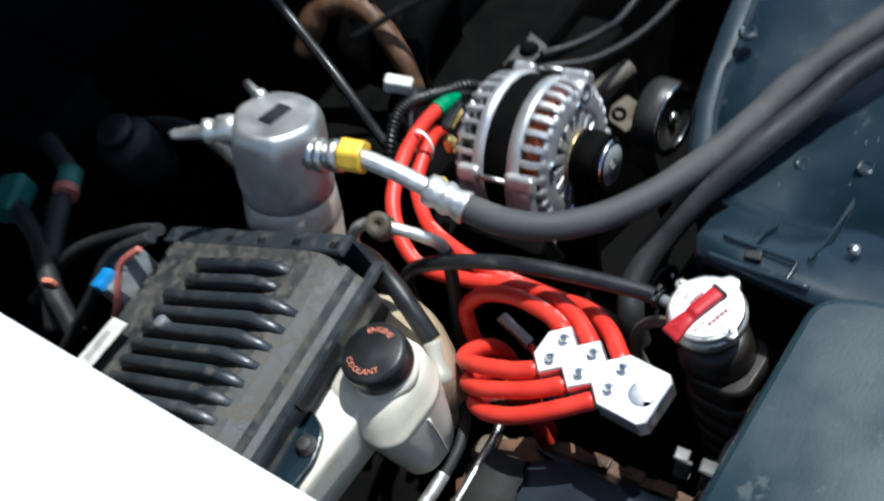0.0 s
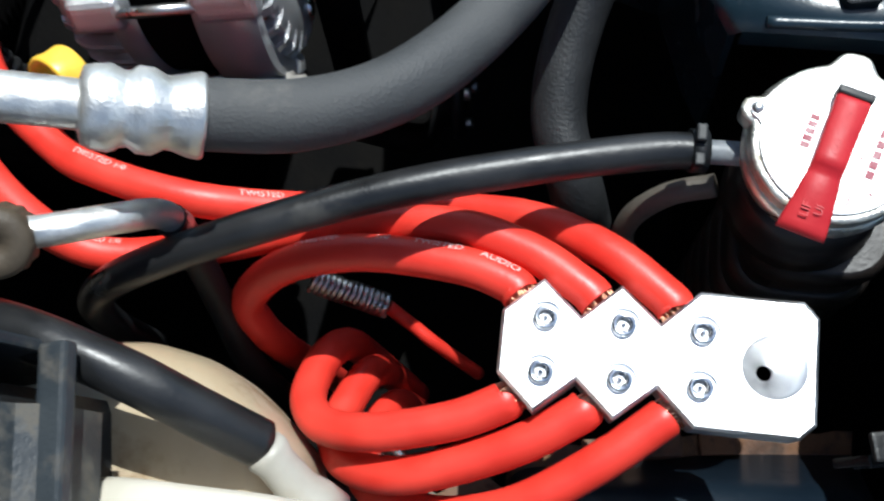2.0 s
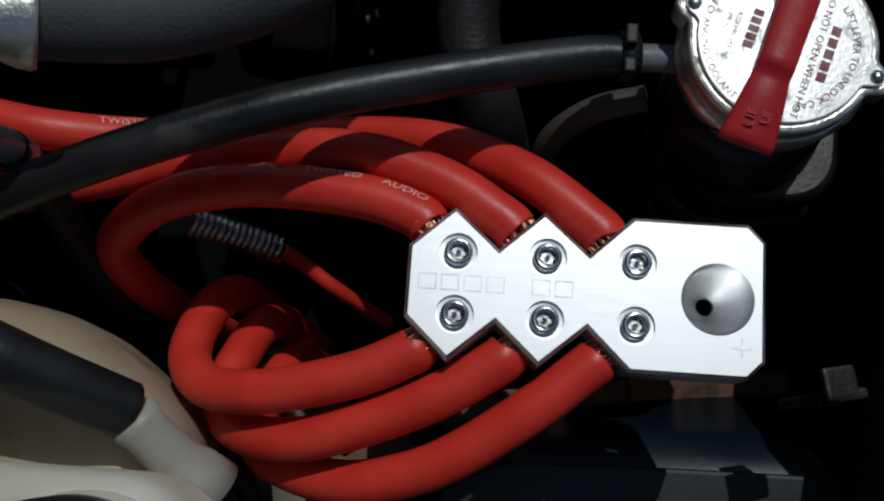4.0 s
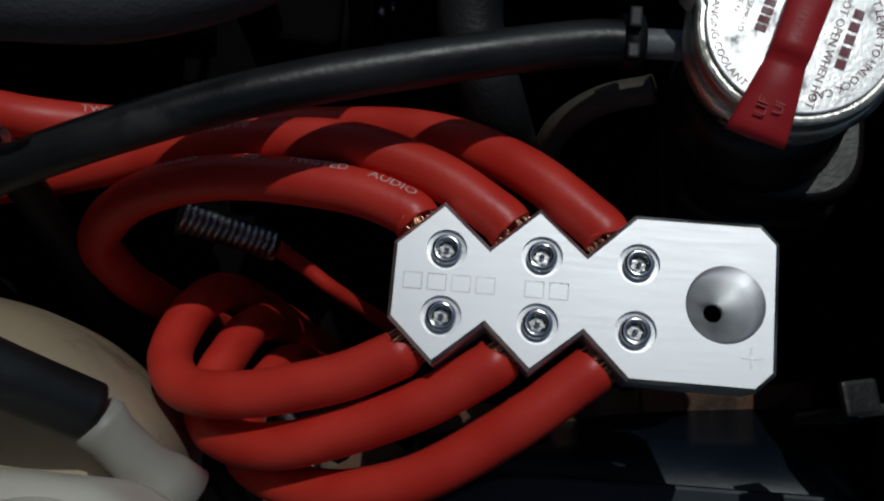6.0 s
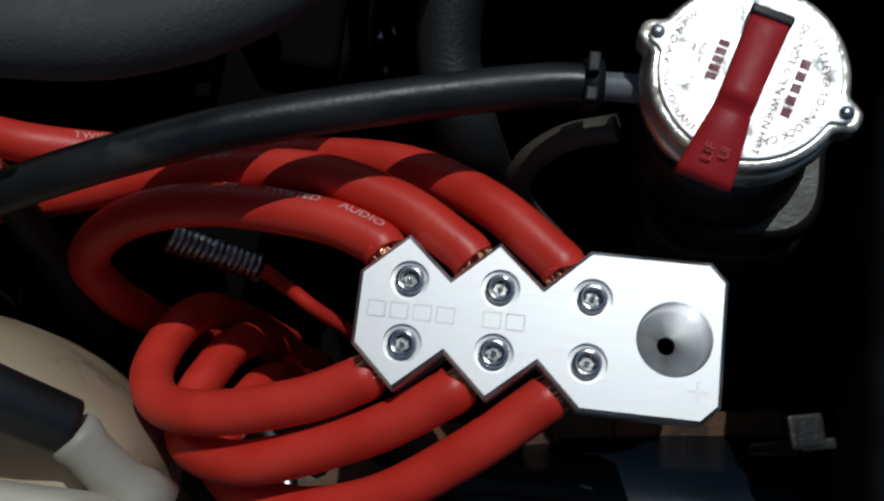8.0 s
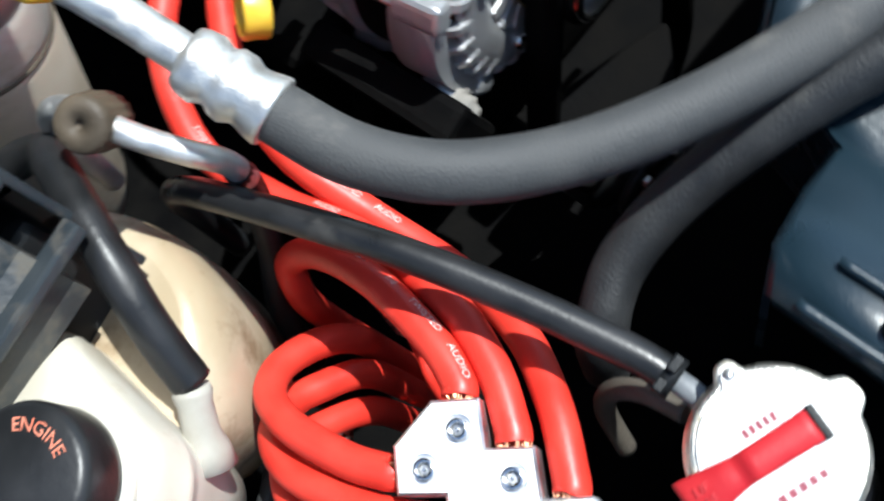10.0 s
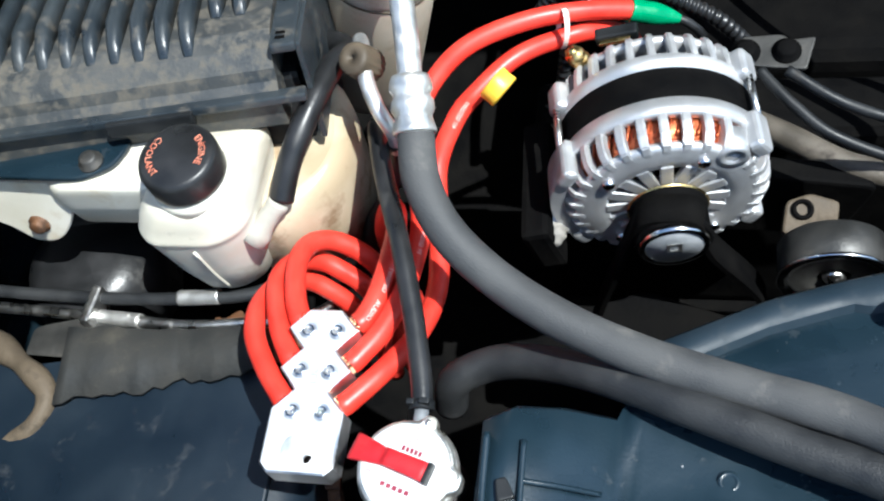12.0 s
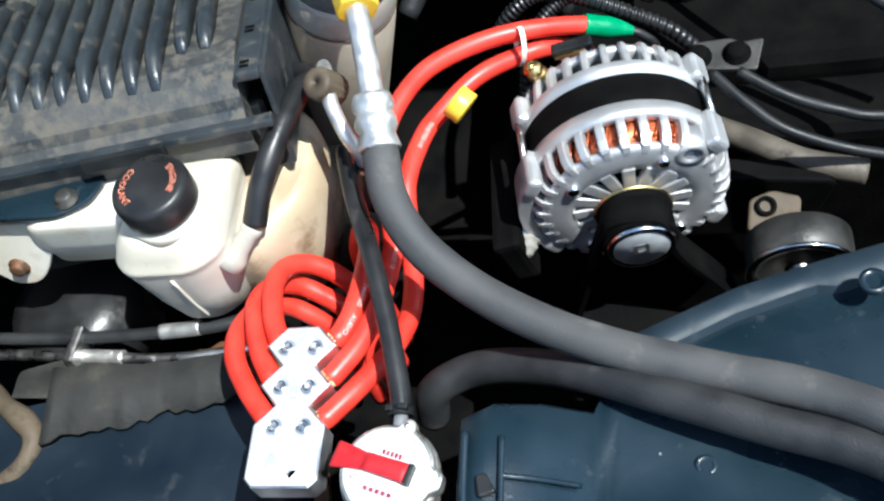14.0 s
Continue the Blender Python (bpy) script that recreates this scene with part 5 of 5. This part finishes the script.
# ---- coolant reservoir ----
def reservoir():
    res = thing("coolant_reservoir", "yellowed white plastic coolant reservoir with a black cap", "coolant reservoir", at=(-0.09, 0.09, -0.06))

    def blob(sections, name, label=""):
        bm = bmesh.new()
        rows = []
        for z, outline, r in sections:
            rows.append([bm.verts.new((x, y, z + dz)) for (x, y), dz in zip(rounded(outline, r, 6), [0] * 999)])
        for a, b in zip(rows, rows[1:]):
            n = len(a)
            for k in range(n):
                bm.faces.new((a[k], a[(k + 1) % n], b[(k + 1) % n], b[k])).smooth = True
        bm.faces.new(rows[0][::-1])
        bm.faces.new(rows[-1])
        return part(name, bm, M["chamber" if name == "rear_chamber" else "tank"], res, label)

    def rect(x0, x1, y0, y1):
        return [(x0, y0), (x1, y0), (x1, y1), (x0, y1)]
    def tub(x0, x1, y0, y1, c=0.02):
        return [(x0 + 0.012, y0), (x1 - c, y0), (x1, y0 + c * 0.8), (x1, y1), (x0, y1), (x0, y0 + 0.012)]
    blob([(-0.068, tub(-0.122, -0.078, 0.064, 0.125, 0.016), 0.008), (-0.060, tub(-0.128, -0.072, 0.057, 0.132, 0.018), 0.012), (-0.030, tub(-0.132, -0.066, 0.0525, 0.140, 0.020), 0.014), (0.006, tub(-0.135, -0.060, 0.0495, 0.145, 0.020), 0.016),
          (0.0115, tub(-0.1355, -0.0595, 0.0492, 0.145, 0.020), 0.016), (0.0130, tub(-0.1360, -0.0588, 0.0487, 0.1455, 0.020), 0.016), (0.0165, tub(-0.1360, -0.0588, 0.0487, 0.1455, 0.020), 0.016), (0.0180, tub(-0.135, -0.0585, 0.0495, 0.145, 0.020), 0.016), (0.027, tub(-0.131, -0.058, 0.0515, 0.138, 0.020), 0.018), (0.036, tub(-0.124, -0.058, 0.054, 0.122, 0.018), 0.018), (0.042, tub(-0.119, -0.060, 0.057, 0.113, 0.016), 0.016), (0.0445, tub(-0.113, -0.065, 0.062, 0.107, 0.014), 0.012)], "body")
    part("mould_line", tube_bm([(-0.096, 0.0492, 0.006), (-0.097, 0.0520, -0.030), (-0.098, 0.0566, -0.058)], 0.0011, 8, 4), M["tank"], res)
    plan = [(-0.092, 0.080), (-0.050, 0.076), (-0.030, 0.096), (-0.015, 0.117), (-0.009, 0.146), (-0.016, 0.180), (-0.034, 0.210), (-0.092, 0.210)]
    mid = Vector((-0.055, 0.145))

    def shrunk(s):
        return [tuple(mid + (Vector(p) - mid) * s) for p in plan]
    blob([(-0.100, shrunk(0.86), 0.010), (-0.060, shrunk(0.97), 0.012), (-0.034, shrunk(1.0), 0.014), (-0.022, shrunk(0.99), 0.014), (-0.013, shrunk(0.95), 0.014), (-0.006, shrunk(0.86), 0.014), (-0.003, shrunk(0.74), 0.012)], "rear_chamber")
    blob([(-0.016, rect(-0.210, -0.118, 0.084, 0.132), 0.018), (0.010, rect(-0.212, -0.116, 0.080, 0.134), 0.020), (0.024, rect(-0.210, -0.115, 0.080, 0.132), 0.020), (0.031, rect(-0.205, -0.115, 0.079, 0.128), 0.020), (0.035, rect(-0.196, -0.116, 0.080, 0.122), 0.018), (0.0365, rect(-0.186, -0.118, 0.083, 0.116), 0.014)], "mounting_wing")
    part("neck", lathe_bm([(0.026, -0.006), (0.0262, 0.004), (0.0235, 0.006), (0.0235, 0.014), (0.001, 0.014)], pose(-0.0885, 0.081, 0.043), 40), M["tank"], res)
    prof = [(0.0238, 0.0), (0.0252, 0.001), (0.0256, 0.004), (0.0256, 0.017), (0.0243, 0.0200), (0.0220, 0.0212), (0.0001, 0.0215)]
    own = lathe_bm(prof, pose(-0.0885, 0.081, 0.0500), 72)
    for v in own.verts:
        r = Vector((v.co.x + 0.0885, v.co.y - 0.081))
        if r.length > 0.0250 and v.co.z < 0.0685:
            k = math.sin(math.atan2(r.y, r.x) * 36)
            v.co.x += r.x * 0.012 * k
            v.co.y += r.y * 0.012 * k
    cap = part("cap", own, M["rubber_soft"], res, "black screw cap with orange words")
    base = pose(-0.0885, 0.081, 0.0718)
    part("word", text_on_arc("ENGINE", 0.0064, 0.0172, 14, base, True, 0.0), M["orange"], cap, "raised orange lettering")
    part("word", text_on_arc("COOLANT", 0.0064, 0.0172, 187, base, False, 0.0), M["orange"], cap, "raised orange lettering")
    a, b = Vector((-0.062, 0.070, -0.006)), Vector((-0.045, 0.0865, 0.0080))
    part("spout", lathe_bm([(0.0110, -0.004), (0.0095, 0.004), (0.0072, 0.010), (0.0068, 0.022), (0.0078, 0.026), (0.0070, 0.029), (0.001, 0.029)], aim(a, b - a), 24), M["spout"], res, "milky hose spout")
    # strap and bolt that hold it
    st = thing("reservoir_strap", "dark steel strap bolted over the reservoir", "bracket", at=(-0.19, 0.10, 0.036))
    out = rounded([(-0.30, 0.086), (-0.172, 0.082), (-0.150, 0.092), (-0.142, 0.112), (-0.150, 0.128), (-0.30, 0.130)], 0.008)
    part("plate", prism_bm(out, 0.0375, 0.0425, None, 0.0015), M["shroud"], st)
    part("bolt", lathe_bm([(0.0085, 0.0), (0.0085, 0.0018), (0.0062, 0.0022), (0.0062, 0.006), (0.0045, 0.007), (0.0001, 0.0068)], pose(-0.166, 0.095, 0.0424), 18), M["bracket"], st, "grimy flange bolt")


reservoir()


# ---- front corner: lines, clamp, flap, white wing ----
def front_corner():
    for k, (z, pts) in enumerate(((0, [(-0.36, 0.062, -0.080), (-0.28, 0.057, -0.080), (-0.20, 0.054, -0.078), (-0.14, 0.054, -0.074), (-0.09, 0.058, -0.072), (-0.06, 0.075, -0.075), (-0.05, 0.10, -0.09)]),
                                  (0, [(-0.36, 0.050, -0.086), (-0.28, 0.046, -0.086), (-0.21, 0.041, -0.084), (-0.14, 0.036, -0.082), (-0.09, 0.040, -0.082), (-0.05, 0.05, -0.09), (-0.03, 0.07, -0.10)]))):
        ln = thing("metal_line", "dirty metal coolant line before the reservoir", "pipe", at=pts[0], group="metal lines in the front corner")
        part("tube", tube_bm(pts, 0.0048 if k == 0 else 0.0042, 12), M["rubber"] if k == 0 else M["steel"], ln)
        part("crimp", tube_bm([(-0.145, 0.0545, -0.0745), (-0.128, 0.0550, -0.0735), (-0.112, 0.056, -0.0725)] if k == 0 else [(-0.215, 0.0415, -0.0843), (-0.195, 0.040, -0.0838), (-0.176, 0.0385, -0.083)], 0.0058, 12), M["pipe"], ln, "bright crimped sleeve")
    br = thing("corner_bracket", "bent dirty steel bracket in the front corner", "bracket", at=(-0.25, 0.02, -0.09))
    out = rounded([(-0.262, -0.004), (-0.202, 0.008), (-0.196, 0.034), (-0.222, 0.040), (-0.262, 0.030)], 0.006)
    part("plate", prism_bm(out, -0.086, -0.082, None, 0.001), M["bracket"], br, "grey dusty plate")
    part("arm", tube_bm([(-0.30, 0.02, -0.085), (-0.262, 0.0, -0.080), (-0.232, -0.022, -0.080), (-0.236, -0.046, -0.084), (-0.26, -0.06, -0.09)], lambda s: 0.010 - 0.003 * s, 10, wobble=0.3), M["tan_dirty"], br, "dirty tan bent arm")
    part("clamp", box_bm((0.008, 0.030, 0.020), pose(-0.214, 0.046, -0.080, 0, 0, -6), 0.002), M["steel"], br, "steel line clamp")
    thing("splash_tab", "dusty translucent plastic tab hanging by the reservoir", "plastic tab", prism_bm(rounded([(-0.30, 0.032), (-0.196, 0.030), (-0.199, 0.006), (-0.214, -0.018), (-0.228, -0.030), (-0.246, -0.030), (-0.262, -0.012), (-0.30, 0.0)], 0.010), -0.003, 0.003, Matrix.Translation((0, 0.086, -0.004)) @ Matrix.Rotation(radians(78), 4, "X"), 0.0015), M["tank"])
    thing("tab_bolt", "rusty bolt through the hanging plastic tab", "bolt", lathe_bm([(0.008, 0.0), (0.008, 0.002), (0.0058, 0.0025), (0.0058, 0.006), (0.004, 0.007), (0.0001, 0.007)], aim((-0.234, 0.0815, -0.014), (0, -0.98, 0.2)), 18), M["rust"])
    thing("splash_shield", "dark dusty rounded shield below the reservoir", "shield", lathe_bm([(0.001, 0.018), (0.03, 0.016), (0.048, 0.008), (0.056, -0.01), (0.056, -0.05)], pose(-0.245, 0.092, -0.100), 40), M["rubber_soft"])
    # torn rubber flap
    bm = bmesh.new()
    n = 22
    rnd = random.Random(7)
    top, low = [], []
    for k in range(n):
        s = k / (n - 1)
        x = -0.225 + 0.150 * s
        top.append(bm.verts.new((x, 0.026 + 0.006 * s + 0.003 * noise.noise((x * 60, 0, 0)), -0.074 + 0.003 * math.sin(9 * s))))
        low.append(bm.verts.new((x + 0.006, -0.032 + 0.034 * s + 0.010 * noise.noise((x * 70, 3, 0)) + 0.004 * noise.noise((x * 230, 5, 0)), -0.077 + 0.002 * math.sin(7 * s + 1))))
    for k in range(n - 1):
        bm.faces.new((top[k], top[k + 1], low[k + 1], low[k])).smooth = True
    fl = thing("rubber_flap", "torn dirty rubber flap over the baffle", "flap", bm, M["flap"])
    md = fl.modifiers.new("thick", "SOLIDIFY")
    md.thickness = 0.003
    # white wing edge
    bm = bmesh.new()
    rows = []
    for y in (-0.60, -0.30, -0.05, 0.08, 0.20, 0.32, 0.55, 0.80):
        x = -0.196 - 0.090 * max(0, y + 0.05)
        rows.append([bm.verts.new((x + dx, y, 0.170 + dz)) for dx, dz in ((-0.004, -0.030), (0.0, -0.004), (-0.004, 0.001), (-0.020, 0.003), (-0.026, 0.006), (-0.10, 0.010), (-0.22, 0.0), (-0.34, -0.03), (-0.42, -0.10), (-0.45, -0.30))])
    for a, b in zip(rows, rows[1:]):
        for k in range(len(a) - 1):
            bm.faces.new((a[k], a[k + 1], b[k + 1], b[k])).smooth = k > 4
    w = thing("fender", "white painted front fender edge", "fender", bm, M["white"], kind="structure")
    md = w.modifiers.new("thick", "SOLIDIFY")
    md.thickness, md.offset = 0.002, 1


front_corner()


# ---- engine behind, shade painted into its near-black ----
def engine():
    eng = thing("engine", "oily engine with grimy fittings, blackened for shade", "engine", at=(0.36, 0.55, -0.44))
    part("block", box_bm((0.52, 0.56, 0.30), pose(0.40, 0.60, -0.29), 0.02, seg=3), M["grime_and_shade"], eng)
    part("manifold", box_bm((0.30, 0.34, 0.10), pose(0.42, 0.60, -0.11), 0.03, seg=4), M["grime_and_shade"], eng, "dark intake manifold")
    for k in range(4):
        part("runner", tube_bm([(0.27, 0.42 + 0.09 * k, -0.22), (0.25, 0.42 + 0.09 * k, -0.12), (0.30, 0.42 + 0.09 * k, -0.07), (0.38, 0.43 + 0.09 * k, -0.06)], 0.022, 16), M["grime_and_shade"], eng, "dark manifold runner")
    part("front_cover", box_bm((0.34, 0.06, 0.30), pose(0.26, 0.275, -0.29), 0.015, seg=3), M["grime_and_shade"], eng)
    part("alternator_bracket", prism_bm(rounded([(-0.13, -0.03), (0.12, -0.04), (0.14, 0.03), (0.02, 0.05), (-0.11, 0.03)], 0.012), 0, 0.02, Matrix.Translation((0.215, 0.215, -0.17)) @ Matrix.Rotation(radians(90), 4, "X"), 0.003), M["grime_and_shade"], eng)
    part("lower_arm", prism_bm(rounded([(-0.02, -0.02), (0.06, -0.02), (0.09, 0.01), (0.02, 0.03), (-0.02, 0.02)], 0.008), 0, 0.016, pose(0.165, 0.10, -0.205, 12), 0.003), M["grime_and_shade"], eng)
    part("side_arm", box_bm((0.022, 0.10, 0.05), pose(0.112, 0.165, -0.105, 0, -12, 4), 0.005), M["grime_and_shade"], eng, "dark mounting arm")
    # bracket with two bolts behind the alternator
    br = thing("coil_bracket", "dull steel bracket with two bolts behind the alternator", "bracket", at=(0.27, 0.25, -0.06))
    part("plate", prism_bm(rounded([(-0.024, -0.011), (0.026, -0.013), (0.031, 0.013), (0.015, 0.010), (0.008, 0.014), (-0.018, 0.011)], 0.003), 0, 0.004, pose(0.268, 0.242, -0.042, 10, 0, -4), 0.001), M["bracket"], br)
    for dx in (-0.013, 0.014):
        part("bolt", lathe_bm([(0.010, 0.0), (0.010, 0.002), (0.0072, 0.0025), (0.0072, 0.006), (0.005, 0.007), (0.0001, 0.007)], pose(0.266 + dx, 0.241, -0.039, 10), 20), M["grime_and_shade"], br)
    # spark leads and pipes
    for k, p in enumerate(([(0.262, 0.230, -0.044), (0.285, 0.205, -0.052), (0.315, 0.186, -0.064), (0.374, 0.172, -0.078), (0.46, 0.17, -0.09)], [(0.280, 0.226, -0.040), (0.312, 0.208, -0.050), (0.345, 0.200, -0.060), (0.376, 0.198, -0.068), (0.46, 0.20, -0.07)], [(0.22, 0.44, -0.03), (0.28, 0.36, 0.0), (0.34, 0.29, -0.01), (0.42, 0.22, -0.03)], [(0.24, 0.46, -0.03), (0.30, 0.40, 0.01), (0.37, 0.31, 0.0), (0.45, 0.25, -0.02)])):
        thing("ignition_lead", "glossy black ignition lead", "cable", tube_bm(p, 0.0040, 12), M["black"], group="ignition leads")
    thing("tan_pipe", "dusty brown metal pipe beside the engine", "pipe", tube_bm([(0.24, 0.27, -0.14), (0.29, 0.240, -0.138), (0.33, 0.216, -0.140), (0.375, 0.206, -0.146)], 0.0105, 18), M["tan_pipe"])
    # curved dark pipes and rusty bracket further back
    thing("dipstick_tube", "bent grey metal tube rising from the engine", "pipe", tube_bm([(0.15, 0.36, -0.10), (0.175, 0.43, -0.04), (0.20, 0.50, -0.01), (0.215, 0.54, 0.02), (0.25, 0.55, 0.03)], 0.006, 12), M["rubber_soft"])
    thing("rusty_bracket", "rusty brown bracket on the engine", "bracket", tube_bm([(0.20, 0.52, -0.06), (0.235, 0.50, -0.02), (0.255, 0.45, -0.02), (0.235, 0.39, -0.06), (0.215, 0.37, -0.10)], lambda s: 0.016 - 0.006 * s, 12, wobble=0.3), M["rust"])
    thing("connector_clip", "dirty pale connector beside the loom", "connector", box_bm((0.016, 0.030, 0.014), pose(0.195, 0.355, -0.045, 20, 10, 30), 0.003), M["label"])
    # brake parts and wiring on the dark left side
    # the hood's shade here is put into the black of reservoir and relay box
    bo = thing("brake_reservoir", "dusty fluid reservoir near the firewall, darkened for shade", "reservoir", at=(0.0, 0.62, -0.10))
    part("body", lathe_bm([(0.020, -0.06), (0.030, -0.055), (0.033, -0.02), (0.033, 0.012), (0.029, 0.020), (0.018, 0.024), (0.016, 0.030)], pose(-0.005, 0.60, -0.035, 8, -6), 32), M["black"], bo)
    part("cap", lathe_bm([(0.017, 0.026), (0.021, 0.027), (0.0215, 0.036), (0.019, 0.040), (0.0001, 0.041)], pose(-0.005, 0.60, -0.035, 8, -6), 32), M["rubber_soft"], bo, "dark screw cap")
    rl = thing("relay_box", "relay box near the firewall, blackened for shade", "relay box", at=(-0.02, 0.76, -0.06))
    part("tray", box_bm((0.11, 0.08, 0.04), pose(-0.02, 0.76, -0.05, 0, 0, 10), 0.006), M["grime_and_shade"], rl)
    part("lid", box_bm((0.116, 0.086, 0.014), pose(-0.02, 0.76, -0.024, 0, 0, 10), 0.005), M["grime_and_shade"], rl, "dark snap-on lid")
    for k, p in enumerate(([(-0.05, 0.70, -0.02), (-0.075, 0.60, 0.0), (-0.11, 0.57, 0.0), (-0.16, 0.53, -0.01), (-0.21, 0.50, -0.05)], [(-0.13, 0.66, 0.0), (-0.15, 0.56, 0.0), (-0.18, 0.50, -0.01), (-0.20, 0.46, -0.04)], [(0.02, 0.66, -0.05), (0.05, 0.56, -0.05), (0.04, 0.46, -0.08), (0.0, 0.40, -0.12)])):
        thing("wire_harness", "dirty black taped wiring harness", "wire harness", tube_bm(p, 0.010, 14, wobble=0.25), M["rubber"], group="wiring harnesses")
    t1 = thing("teal_connector", "teal and red taped connector on the harness", "connector", at=(-0.083, 0.585, 0.0))
    part("body", tube_bm([(-0.072, 0.598, 0.0), (-0.090, 0.580, 0.002)], 0.0125, 16, 3), M["teal"], t1)
    part("band", tube_bm([(-0.090, 0.580, 0.002), (-0.098, 0.572, 0.002)], 0.013, 16, 3), M["pink"], t1, "faded red band")
    thing("teal_plug", "teal plug near the fender", "connector", box_bm((0.05, 0.03, 0.03), pose(-0.130, 0.640, 0.0, 0, 0, 30), 0.006), M["teal"])
    thing("orange_tag", "small orange tag on the harness", "tag", box_bm((0.006, 0.014, 0.010), pose(-0.178, 0.495, 0.0, 0, 0, 20), 0.002), M["orange"])


engine()
